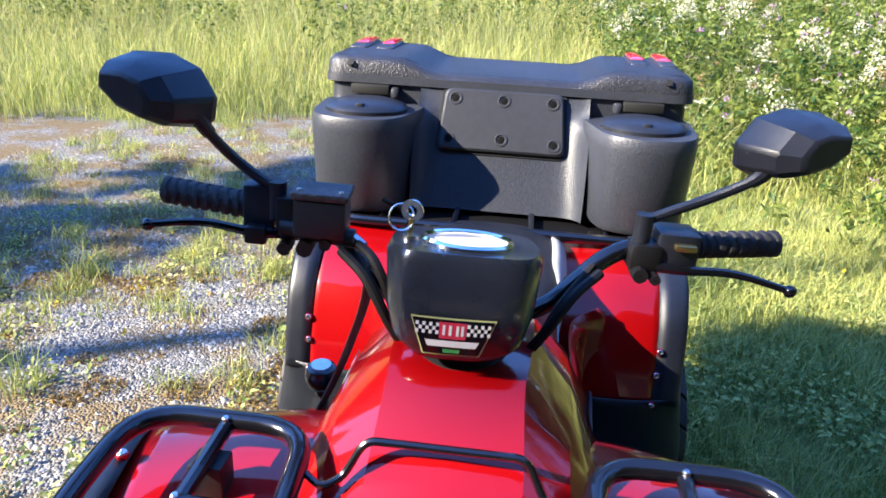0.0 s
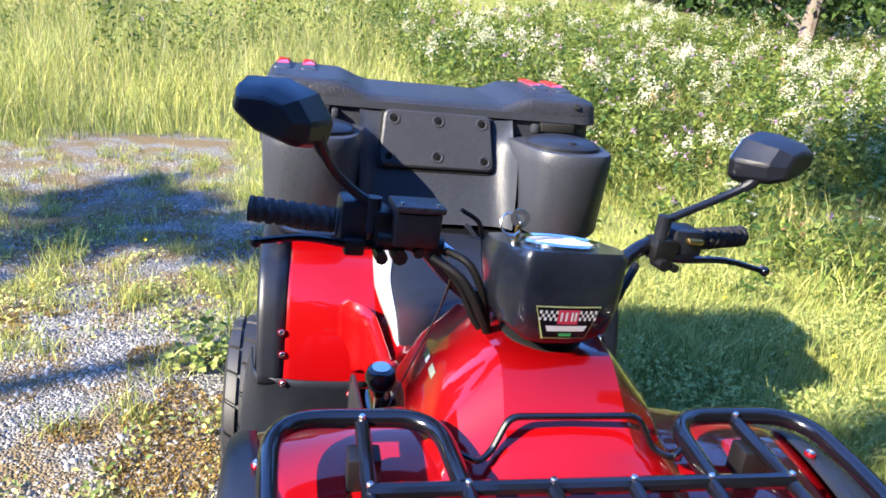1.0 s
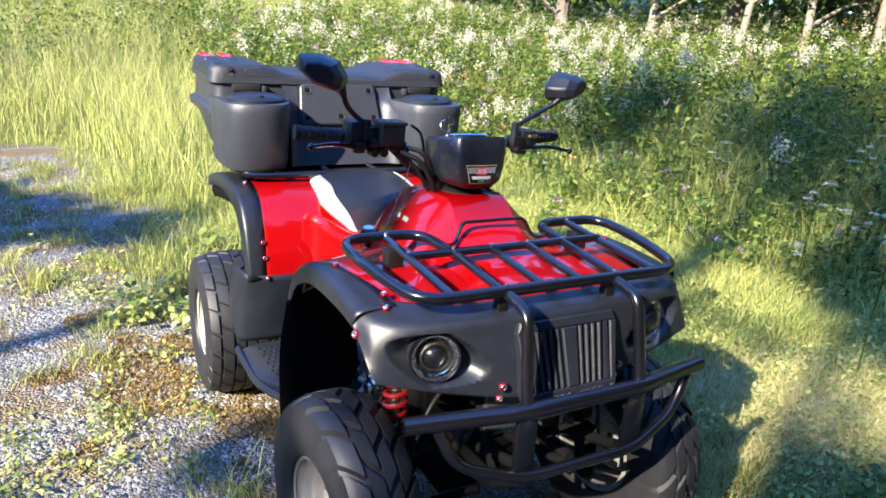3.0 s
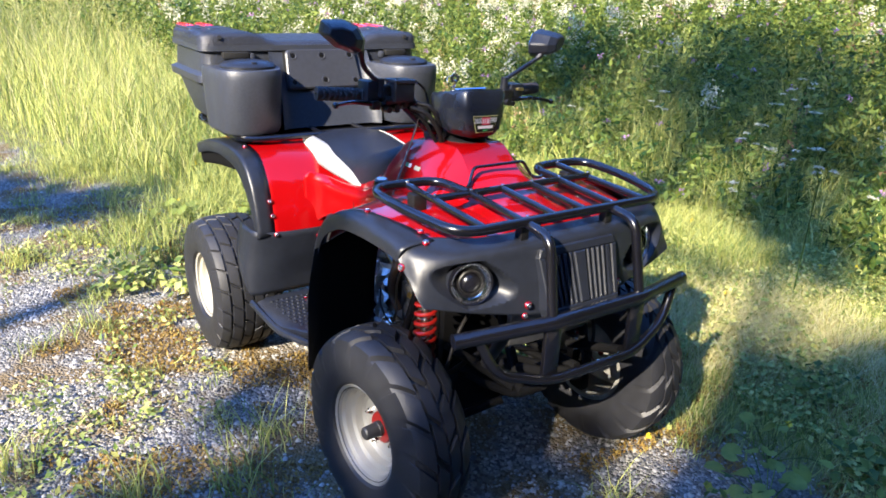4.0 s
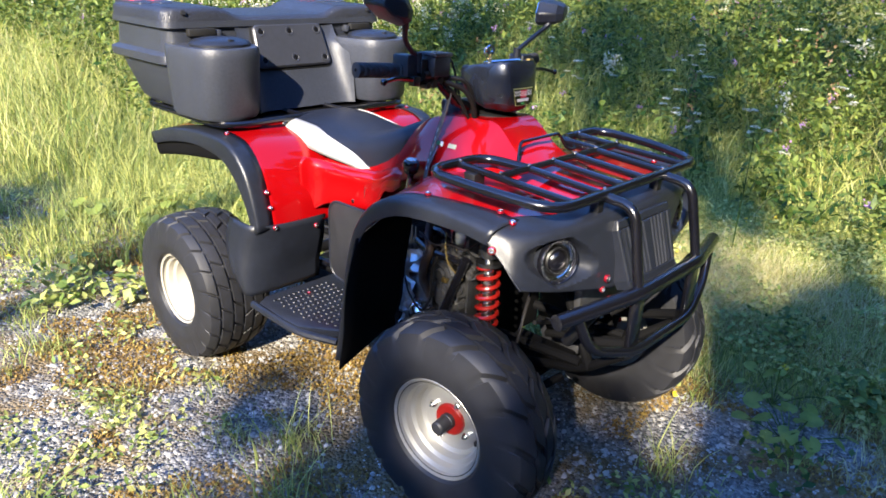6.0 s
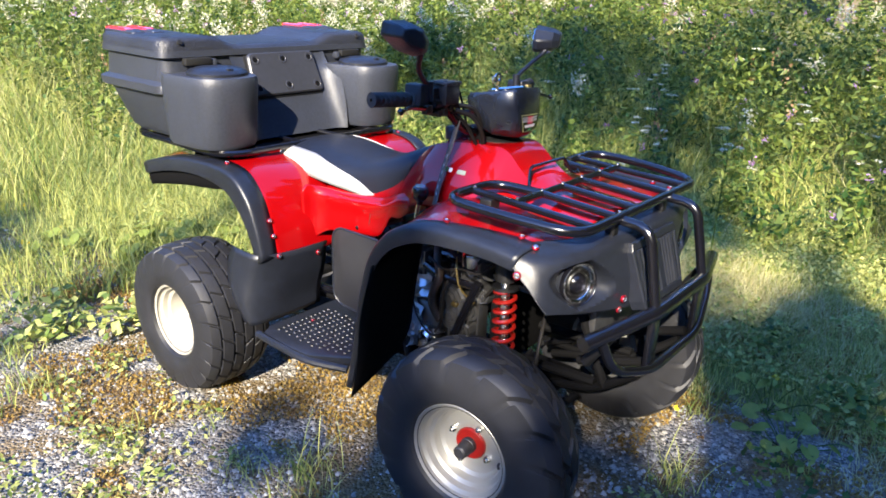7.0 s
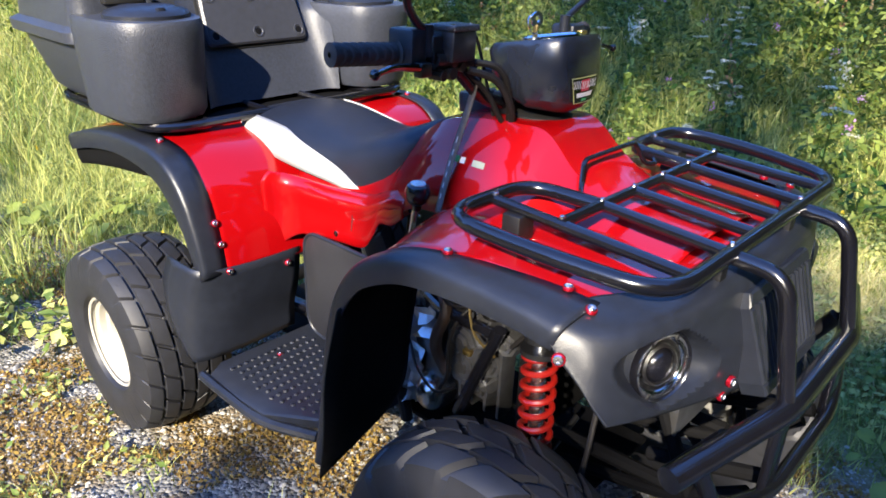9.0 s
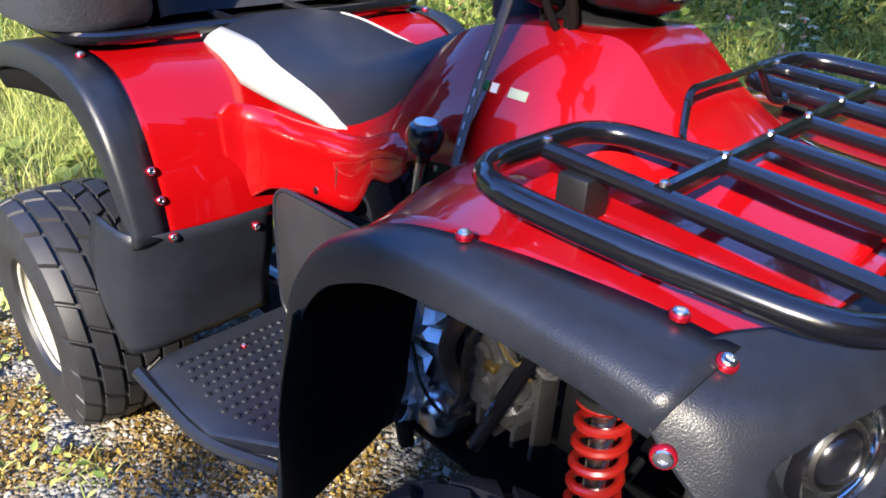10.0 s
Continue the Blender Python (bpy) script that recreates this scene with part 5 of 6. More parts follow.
part("hose_banjo", on_bars(tube([(-0.152, 0.945, 1.086), (-0.138, 0.938, 1.078)], 0.0085, 8)), STEEL, bars)
part("brake_hose", on_bars(tube(smooth_line([(-0.146, 0.940, 1.083), (-0.120, 0.905, 1.075), (-0.098, 0.892, 1.035), (-0.075, 0.900, 0.965)], 8), 0.006, 8)), HOSE, bars)
part("switch_block", on_bars(block(0.236, 0.292, 0.950, 1.005, 1.076, 1.128, 0.007)), PLASTIC, bars)
part("switch", on_bars(block(0.256, 0.284, 0.940, 0.955, 1.108, 1.117, 0.003)), BRASS, bars, "yellowed slide switch")
for x, z, r in ((-0.212, 1.070, 0.011), (-0.238, 1.068, 0.009), (-0.186, 1.078, 0.008), (0.216, 1.074, 0.010), (0.236, 1.070, 0.007)):
    part("lever_pivot", on_bars(spin([(0.001, 0.03), (r, 0.03), (r, 0.0), (0.001, 0.0)], 8, aim((x, 0.932, z), (0, 1, 0)))), DARKMETAL, bars)
for s in (-1, 1):
    part("cable", on_bars(tube(smooth_line(sided(s, [(0.165, 0.935, 1.072), (0.130, 0.900, 1.055), (0.100, 0.885, 1.01), (0.07, 0.895, 0.955)]), 8), 0.0068, 8)), HOSE, bars)
    part("cable", on_bars(tube(smooth_line(sided(s, [(0.16, 0.955, 1.075), (0.120, 0.925, 1.03), (0.095, 0.91, 0.985), (0.06, 0.905, 0.95)]), 8), 0.005, 8)), HOSE, bars)
    part("cable_nipple", on_bars(tube(sided(s, [(0.160, 0.930, 1.070), (0.146, 0.915, 1.064)]), 0.0060, 8)), STEEL, bars)
part("cable", on_bars(tube(smooth_line([(-0.12, 0.97, 1.135), (-0.085, 0.975, 1.11), (-0.075, 0.96, 1.05), (-0.06, 0.94, 0.96)], 8), 0.0035, 6)), HOSE, bars)


def mirror(s):
    back = [(0.446, 1.268), (0.440, 1.297), (0.388, 1.300), (0.350, 1.288), (0.328, 1.258), (0.333, 1.232), (0.352, 1.224), (0.405, 1.238)]
    cx, cz = 0.392, 1.263
    grow = 1.02 if s < 0 else 1.0
    dy, inn = (0.030, 0.012) if s > 0 else (0.012, 0.0)
    turn = Matrix.Translation((s * cx, 0.93, 0)) @ Matrix.Rotation(radians(18 * s), 4, "Z") @ Matrix.Translation((-s * cx, -0.93, 0))
    ring = lambda y, g, dx=0.0: [turn @ Vector((s * (cx - inn + dx + (x - cx) * g * grow), y + dy, cz - 0.009 + 1.08 * (z - cz) * g * grow)) for x, z in back]
    ob = part("mirror", on_bars(ring_loft([ring(0.880, 0.55, 0.012), ring(0.900, 0.82, 0.006), ring(0.945, 1.0), ring(0.958, 0.98)])), PLASTIC, bars, "angular black plastic mirror housing", smooth=25, bevel=0.004)
    part("mirror_glass", on_bars(ring_loft([ring(0.957, 0.90), ring(0.9595, 0.90)])), MIRROR, bars, smooth=25)
    root = 0.252 if s < 0 else 0.216
    stem = smooth_line(sided(s, [(0.345, 0.930, 1.238), (0.332, 0.938, 1.212), (0.5 * (0.345 + root) + 0.012, 0.955, 1.180), (root + 0.026, 0.962, 1.152), (root, 0.962, 1.138)]), 6)
    bm = tube(stem, 0.0068, 10)
    tube(stem[:8], 0.012, 10, bm=bm, taper=0.0085)
    tube([(s * root, 0.962, 1.098), (s * root, 0.962, 1.148)], 0.0115, 12, bm=bm)
    part("mirror_stem", on_bars(bm), PLASTIC, bars)


mirror(-1)
mirror(1)

# instrument pod
def pod_ring(z, w, y0, y1, lift=0.0):
    pts = [(0, y0), (0.60 * w, y0 + 0.0025), (0.84 * w, y0 + 0.016), (w, y0 + 0.062), (0.92 * w, y1 - 0.02), (0.6 * w, y1), (0, y1 + 0.004)]
    full = [Vector((x - 0.012, y, z + lift * (y - y0))) for x, y in pts] + [Vector((-x - 0.012, y, z + lift * (y - y0))) for x, y in pts[-2:0:-1]]
    return smooth_line(full, 4, True)


pod = part("instrument_pod", on_bars(ring_loft([pod_ring(0.998, 0.030, 0.815, 0.87), pod_ring(1.008, 0.062, 0.799, 0.90), pod_ring(1.026, 0.080, 0.789, 0.925), pod_ring(1.060, 0.086, 0.786, 0.945, -0.06), pod_ring(1.126, 0.090, 0.791, 0.955, -0.17), pod_ring(1.136, 0.085, 0.797, 0.950, -0.17)])), PODBLACK, quad, "glossy black instrument pod")
gm = BARS @ aim((-0.010, 0.866, 1.124), (0, 0.17, 1))
part("gauge_ring", spin([(0.054, -0.01), (0.054, 0.004), (0.051, 0.007), (0.046, 0.005), (0.045, 0.001)], 36, gm), CHROME, pod, "chrome gauge ring")
part("gauge_face", spin([(0.046, 0.0005), (0.001, 0.001)], 36, gm), WHITEPRINT, pod)
part("gauge_glass", spin([(0.046, 0.004), (0.02, 0.006), (0.001, 0.0065)], 36, gm), GLASS, pod).visible_shadow = False
part("ignition_lock", spin([(0.001, 0.010), (0.010, 0.010), (0.011, 0.0), (0.011, -0.01)], 16, BARS @ aim((-0.076, 0.862, 1.119), (0, 0.14, 1))), STEEL, pod)
part("warning_lamp", spin([(0.001, 0.006), (0.006, 0.005), (0.009, 0.0), (0.009, -0.004)], 14, BARS @ aim((0.056, 0.862, 1.118), (0, 0.14, 1))), REFLECTOR, pod, "small red warning lamp")
key = part("key", on_bars(block(-0.0795, -0.0735, 0.858, 0.866, 1.126, 1.150, 0.001)), BRASS, pod, "brass key with a dark bow")
part("key_bow", on_bars(spin([(0.006, -0.002), (0.013, -0.002), (0.013, 0.002), (0.006, 0.002), (0.006, -0.002)], 16, aim((-0.076, 0.862, 1.159), (0.3, 1, 0)))), STEEL, key)
part("key_ring", on_bars(tube([Vector((-0.088 + 0.014 * math.cos(t), 0.862 + 0.006 * math.sin(t), 1.150 + 0.014 * math.sin(t))) for t in (j * math.tau / 18 for j in range(18))], 0.0014, 5, closed=True)), STEEL, key)


# sticker on the pod's front: plain shapes in its colours
def pod_front(u, v, lift):
    """A place on the pod's front, u across and v up, lifted off it."""
    u = 0.88 * u
    w = abs(u)
    z = 1.044 + 1.12 * v
    y = 0.7858 + 0.9 * w * w * 8 * 0.14 + (0.0 if v > 0 else 0.06 * v * v * 100 * 0.35) - lift
    return BARS @ Vector((u - 0.020, y + 0.0004, z))


def decal(name, outline, mat, parent, lift, label="", n=8):
    bm = bmesh.new()
    lines = []
    for k in range(n + 1):
        f = k / n
        lo = Vector(outline[0]).lerp(Vector(outline[1]), f)
        hi = Vector(outline[3]).lerp(Vector(outline[2]), f)
        lines.append([pod_front(*lo, lift), pod_front(*((lo + hi) / 2), lift), pod_front(*hi, lift)])
    return part(name, grid_mesh(name, lines, bm=bm), mat, parent, label)


st = decal("sticker", [(-0.036, -0.020), (0.036, -0.020), (0.0535, 0.021), (-0.0535, 0.021)], YELLOWPRINT, pod, 0.0022, "black racing sticker with a pale border")
decal("sticker_field", [(-0.0345, -0.0185), (0.0345, -0.0185), (0.0515, 0.0195), (-0.0515, 0.0195)], GLOSSBLACK, st, 0.0030)
decal("sticker_badge", [(-0.0165, -0.001), (0.0165, -0.001), (0.0175, 0.017), (-0.0175, 0.017)], REDPRINT, st, 0.0036)
for k, u in enumerate((-0.011, -0.003, 0.006, 0.012)):
    decal("badge_mark", [(u - 0.002, 0.003), (u + 0.0015, 0.003), (u + 0.0015, 0.014), (u - 0.002, 0.014)], WHITEPRINT, st, 0.0041, n=2)
for i in range(7):
    for j in range(3):
        if (i + j) % 2 == 0:
            for s in (-1, 1):
                u, v = s * (0.0195 + 0.0042 * i), 0.0035 + 0.0042 * j
                decal("check", [(u - 0.002, v), (u + 0.002, v), (u + 0.002, v + 0.004), (u - 0.002, v + 0.004)], WHITEPRINT, st, 0.0038, n=2)
decal("print_bar", [(-0.030, -0.010), (0.030, -0.010), (0.034, -0.003), (-0.034, -0.003)], WHITEPRINT, st, 0.0036)
decal("print_bar", [(-0.010, -0.0165), (0.010, -0.0165), (0.011, -0.0125), (-0.011, -0.0125)], GREENPRINT, st, 0.0036, n=3)

# steering gap in the tank cover, fuel cap, gear stick
part("steering_boot", spin([(0.062, -0.01), (0.058, 0.012), (0.040, 0.02), (0.001, 0.022)], 24, Matrix.Translation((0, 0.885, 0.975)) @ Matrix.Scale(1.25, 4, (0, 1, 0))), BLACKHOLE, quad)
part("fuel_cap", spin([(0.040, -0.02), (0.040, 0.012), (0.037, 0.018), (0.020, 0.020), (0.001, 0.020)], 20, aim((0, 1.03, 0.985), (0, 0.15, 1))), PLASTIC, quad, "ribbed black fuel cap")
part("breather_hose", tube(smooth_line([(0.0, 1.03, 1.0), (-0.01, 1.02, 1.04), (-0.02, 0.98, 1.05), (-0.03, 0.94, 1.02)], 8), 0.005, 8), HOSE, quad)
stick = part("gear_stick", tube(smooth_line([(-0.205, 1.02, 0.70), (-0.212, 1.005, 0.76), (-0.213, 0.992, 0.83)], 5), 0.0065, 10), STEEL, quad, "short steel gear stick")
part("knob", spin([(0.0095, -0.030), (0.011, -0.020), (0.020, -0.012), (0.0245, 0.0), (0.0245, 0.010), (0.021, 0.019), (0.015, 0.0225), (0.001, 0.0235)], 24, aim((-0.213, 0.990, 0.842), (0, -0.08, 1))), GLOSSBLACK, stick, "black plastic gear knob")
part("knob_plate", spin([(0.015, 0.0226), (0.0148, 0.0240), (0.001, 0.0242)], 20, aim((-0.213, 0.990, 0.842), (0, -0.08, 1))), STEEL, stick)
# stickers on the tank
for s, y, w, mt in ((-1, 0.897, 0.028, GREYPRINT), (-1, 0.935, 0.011, WHITEPRINT), (-1, 0.950, 0.012, GREENPRINT)):
    c = Vector((-0.147, y, 0.908))
    m = Matrix.Translation(c) @ Matrix.Rotation(radians(-63), 4, "Y")
    part("tank_sticker", block(-0.006, 0.006, -w / 2, w / 2, -0.0006, 0.0006, 0, m=Matrix.Translation((-0.004, 0, 0.002)) @ m), mt, quad)

# ---- chassis, engine and suspension ----
frame_ob = part("frame", tube(rounded([(-0.14, 0.50, 0.62), (-0.15, 0.66, 0.64), (-0.150, 0.98, 0.66), (-0.150, 1.10, 0.42), (-0.15, 1.9, 0.36)], 0.06, 5), 0.015, 10), GLOSSBLACK, quad, "black tubular steel frame")
# inner tubes and wishbones have the underside's shade put into their colour
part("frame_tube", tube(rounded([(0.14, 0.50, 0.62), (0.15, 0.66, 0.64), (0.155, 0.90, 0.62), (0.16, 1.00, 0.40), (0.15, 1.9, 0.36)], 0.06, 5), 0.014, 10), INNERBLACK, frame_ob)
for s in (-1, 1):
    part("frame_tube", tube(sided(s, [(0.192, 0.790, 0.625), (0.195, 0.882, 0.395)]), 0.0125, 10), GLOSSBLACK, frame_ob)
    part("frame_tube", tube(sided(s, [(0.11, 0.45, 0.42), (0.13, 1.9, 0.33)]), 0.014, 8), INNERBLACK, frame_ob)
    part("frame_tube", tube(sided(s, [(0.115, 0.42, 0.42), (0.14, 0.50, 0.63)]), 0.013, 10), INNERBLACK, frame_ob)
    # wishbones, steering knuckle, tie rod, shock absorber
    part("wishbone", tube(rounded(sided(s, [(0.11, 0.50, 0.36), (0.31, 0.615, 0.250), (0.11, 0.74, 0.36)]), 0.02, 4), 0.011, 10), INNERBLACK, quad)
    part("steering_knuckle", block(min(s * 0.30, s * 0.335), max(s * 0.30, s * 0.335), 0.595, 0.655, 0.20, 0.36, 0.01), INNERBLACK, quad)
    part("tie_rod", tube(sided(s, [(0.03, 0.70, 0.39), (0.31, 0.69, 0.30)]), 0.007, 8), DARKMETAL, quad)
    top, low = Vector((s * 0.262, 0.655, 0.775)), Vector((s * 0.285, 0.628, 0.350))
    way = (low - top)
    spring = []
    side = way.orthogonal().normalized()
    up = way.normalized().cross(side)
    for k in range(10 * 16 + 1):
        f = k / 160
        t = f * 10 * math.tau
        spring.append(top + way * (0.235 + 0.615 * f) + 0.0262 * (math.cos(t) * side + math.sin(t) * up))
    shock = part("shock_absorber", tube([top, low], 0.013, 12), STEEL, quad, "shock absorber with a red coil spring")
    part("coil_spring", tube(spring, 0.0056, 8), SPRINGRED, shock, "red coil spring")
    for f in (0.212, 0.86):
        part("spring_seat", spin([(0.001, 0.0), (0.034, 0.0), (0.034, 0.009), (0.001, 0.009)], 20, aim(top + way * f, way)), DARKMETAL, shock)
    part("shock_body", spin([(0.001, 0.0), (0.026, 0.0), (0.028, 0.01), (0.028, 0.085), (0.001, 0.086)], 16, aim(top - way * 0.02, way)), DARKMETAL, shock)
    part("brake_hose", tube(smooth_line(sided(s, [(0.13, 0.60, 0.62), (0.22, 0.56, 0.57), (0.27, 0.55, 0.46), (0.30, 0.58, 0.33)]), 6), 0.005, 8), HOSE, quad)
part("rear_axle", tube([(-0.36, 1.85, 0.262), (0.36, 1.85, 0.262)], 0.024, 12), DARKMETAL, quad)
part("belly_plate", block(-0.15, 0.15, 0.62, 1.75, 0.268, 0.280, 0.003), INNERBLACK, quad, "black skid plate")
engine = part("engine", block(-0.13, 0.12, 0.98, 1.36, 0.30, 0.53, 0.03), ALU, quad, "cast aluminium engine with hoses")
part("crankcase_cover", spin([(0.001, 0.05), (0.07, 0.05), (0.085, 0.04), (0.095, 0.0)], 28, aim((-0.125, 1.02, 0.42), (-1, 0, 0))), ALU, engine)
cyl = part("cylinder", block(-0.095, 0.040, 0.875, 0.985, 0.45, 0.61, 0.01), ALU, engine)
for k in range(7):
    part("cooling_fin", block(-0.105 - 0.004 * (k % 2), 0.050, 0.865 - 0.003 * (k % 2), 0.985, 0.475 + 0.018 * k, 0.482 + 0.018 * k, 0.002), ALU, engine)
part("rocker_cover", spin([(0.001, 0.03), (0.030, 0.03), (0.036, 0.022), (0.040, 0.0)], 12, aim((-0.115, 0.885, 0.62), (-1, 0, 0))), ALU, engine)
for dy, dz in ((-0.045, 0.03), (0.045, 0.03), (-0.045, -0.03), (0.045, -0.03), (0, 0.075), (0, -0.075)):
    part("case_bolt", spin([(0.001, 0.012), (0.007, 0.012), (0.008, 0.0)], 6, aim((-0.150, 1.02 + 1.4 * dy, 0.42 + dz), (-1, 0, 0))), STEEL, engine)
part("cylinder_head", block(-0.115, 0.06, 0.82, 0.95, 0.575, 0.665, 0.015), ALU, engine)
part("carburettor", spin([(0.001, 0.06), (0.035, 0.06), (0.035, 0.02), (0.045, 0.015), (0.045, -0.03), (0.03, -0.05), (0.001, -0.05)], 16, aim((-0.14, 0.82, 0.655), (-0.4, -0.9, 0.2))), ALU, engine)
part("oil_hose", tube(smooth_line([(-0.13, 0.985, 0.665), (-0.180, 0.945, 0.650), (-0.202, 0.918, 0.612), (-0.203, 0.938, 0.560), (-0.196, 0.946, 0.512), (-0.185, 0.925, 0.465)], 8), 0.0125, 12), BROWNHOSE, engine, "brown rubber coolant hose")
foil = []
for i in range(15):
    z = 0.60 - 0.0172 * i
    foil.append([Vector((-0.190 - 0.016 * math.sin(2.6 * j / 7) + 0.026 * noise.noise((i * 0.83, j * 0.91, 2)), 1.075 - (0.0135 if i < 5 else 0.0065) * j + 0.012 * noise.noise((i * 0.7, j * 0.8, 8)) - (0.0 if i < 7 else 0.022), z + 0.012 * noise.noise((i * 0.9, j * 0.7, 5)))) for j in range(10)])
part("heat_shield", grid_mesh("x", foil), FOIL, engine, "crumpled bright foil heat shield", thick=0.001, smooth=0)
part("dipstick_tube", tube(smooth_line([(-0.205, 1.045, 0.47), (-0.207, 1.040, 0.40), (-0.200, 1.025, 0.30)], 5), 0.014, 10), HOSE, engine)
part("clutch_cover", hull_loft([[(-0.150, 1.005, 0.41), (-0.150, 0.985, 0.445), (-0.150, 0.945, 0.435), (-0.150, 0.925, 0.395), (-0.150, 0.950, 0.350), (-0.150, 0.995, 0.355)],
                                [(-0.195, 1.000, 0.405), (-0.197, 0.983, 0.435), (-0.197, 0.950, 0.428), (-0.195, 0.932, 0.395), (-0.195, 0.953, 0.358), (-0.195, 0.992, 0.362)],
                                [(-0.212, 0.985, 0.402), (-0.213, 0.975, 0.418), (-0.213, 0.957, 0.414), (-0.212, 0.947, 0.395), (-0.212, 0.958, 0.375), (-0.212, 0.982, 0.378)]], 3, 3), STEEL, engine, "bright cast clutch cover")
for k, (y, z, r, d, tilt2) in enumerate(((0.90, 0.545, 0.050, 0.050, 0.1), (0.845, 0.520, 0.038, 0.060, -0.2), (0.905, 0.470, 0.045, 0.045, 0.0), (0.850, 0.455, 0.032, 0.050, 0.2), (0.935, 0.60, 0.030, 0.060, 0.1), (0.80, 0.57, 0.026, 0.05, -0.1), (0.87, 0.60, 0.024, 0.06, 0.3))):
    part("engine_casting", spin([(0.001, d), (r * 0.3, d), (r * 0.34, d * 0.86), (r * 0.6, d * 0.9), (r * 0.66, d * 0.72), (r * 0.9, d * 0.75), (r, d * 0.6), (r, 0.0)], 7 + k % 4, aim((-0.125, y, z), (-1, tilt2, 0.15 * (k % 3 - 1)))), ALU, engine, smooth=28)
for k in range(5):
    part("casting_rib", block(-0.165, -0.12, 0.80 + 0.034 * k, 0.808 + 0.034 * k, 0.40, 0.64, 0.002, m=None), ALU, engine)
part("radiator_hose", tube(smooth_line([(-0.10, 0.74, 0.72), (-0.16, 0.76, 0.70), (-0.185, 0.83, 0.675), (-0.16, 0.90, 0.68), (-0.12, 0.97, 0.70)], 8), 0.012, 10), HOSE, engine)
part("wiring_clip", block(-0.178, -0.165, 0.872, 0.892, 0.520, 0.532, 0.002), BRASS, engine)
for pts, r in (([(-0.05, 0.80, 0.70), (-0.12, 0.74, 0.69), (-0.17, 0.73, 0.65), (-0.165, 0.78, 0.58)], 0.005), ([(-0.15, 0.86, 0.66), (-0.200, 0.885, 0.61), (-0.205, 0.905, 0.55), (-0.205, 0.905, 0.48), (-0.20, 0.93, 0.43)], 0.004), ([(-0.19, 1.03, 0.50), (-0.212, 0.985, 0.46), (-0.205, 0.94, 0.42), (-0.19, 0.90, 0.44)], 0.003),
               ([(-0.10, 0.76, 0.70), (-0.17, 0.72, 0.685), (-0.20, 0.66, 0.69)], 0.006), ([(0.02, 0.85, 0.70), (-0.06, 0.88, 0.71), (-0.14, 0.90, 0.69)], 0.006)):
    part("hose", tube(smooth_line(pts, 8), r, 8), HOSE, engine)
part("clamp", spin([(0.0165, -0.006), (0.0165, 0.006), (0.0150, 0.006), (0.0150, -0.006), (0.0165, -0.006)], 16, aim((-0.15, 0.735, 0.668), (-0.6, -0.4, -0.4))), BRASS, engine)
part("upper_strut", tube(smooth_line([(-0.185, 0.985, 0.625), (-0.190, 0.925, 0.610), (-0.200, 0.80, 0.615)], 5), 0.0115, 10), GLOSSBLACK, engine)
part("carburettor_bowl", spin([(0.001, 0.045), (0.028, 0.045), (0.034, 0.036), (0.036, 0.0), (0.030, -0.004), (0.030, -0.03), (0.001, -0.03)], 18, aim((-0.165, 0.825, 0.665), (-0.25, -0.1, 1))), STEEL, engine)
part("starter_motor", spin([(0.001, 0.0), (0.026, 0.0), (0.030, 0.006), (0.030, 0.075), (0.022, 0.085), (0.001, 0.086)], 16, aim((-0.165, 1.055, 0.60), (0.1, -1, 0.25))), ALU, engine)
for k in range(4):
    part("cooling_fin", block(-0.190, -0.11, 0.985 + 0.016 * k, 0.991 + 0.016 * k, 0.59, 0.665, 0.0015), ALU, engine)
part("wiring", tube(smooth_line([(-0.19, 0.97, 0.655), (-0.205, 0.90, 0.640), (-0.20, 0.84, 0.655), (-0.21, 0.78, 0.66), (-0.20, 0.73, 0.70)], 7), 0.0035, 6), HOSE, engine)
part("wiring", tube(smooth_line([(-0.17, 0.88, 0.69), (-0.20, 0.86, 0.655), (-0.205, 0.84, 0.60), (-0.19, 0.80, 0.56)], 7), 0.003, 6), BRASS, engine)
part("oil_cooler", block(-0.14, 0.14, 0.455, 0.475, 0.54, 0.66, 0.004), ALU, quad, "finned oil cooler behind the nose")
# added dark sheet behind the front suspension, standing in for shade
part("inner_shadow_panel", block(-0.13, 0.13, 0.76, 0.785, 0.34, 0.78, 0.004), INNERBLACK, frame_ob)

# rear luggage rack
rr = part("rear_rack", tube(rounded([(-0.40, 1.640, 0.862), (0.40, 1.640, 0.862), (0.40, 2.20, 0.862), (-0.40, 2.20, 0.862)], 0.10, 6, True), 0.0115, 10, closed=True), GLOSSBLACK, quad, "black tubular rear luggage rack")
for x in (-0.26, -0.09, 0.09, 0.26):
    part("rack_bar", tube([(x, 1.642, 0.862), (x, 2.198, 0.862)], 0.009, 8), GLOSSBLACK, rr)
for s in (-1, 1):
    for y in (1.70, 2.05):
        part("bracket", block(s * 0.24 - 0.015, s * 0.24 + 0.015, y - 0.015, y + 0.015, 0.812, 0.856, 0.003), DARKMETAL, rr)

# sheet added to close the gap below the box with the dark of shade
part("rack_gap_shade", block(-0.37, 0.37, 1.685, 2.18, 0.840, 0.852, 0.003), INNERBLACK, rr, "dark sheet standing in for the shade under the cargo box")

# ---- cargo box on the rear rack ----
cargo = thing("cargo_box", (0, 1.95, 0.874), "large black moulded plastic cargo box on the rear rack", "storage box")
BZ = 0.873


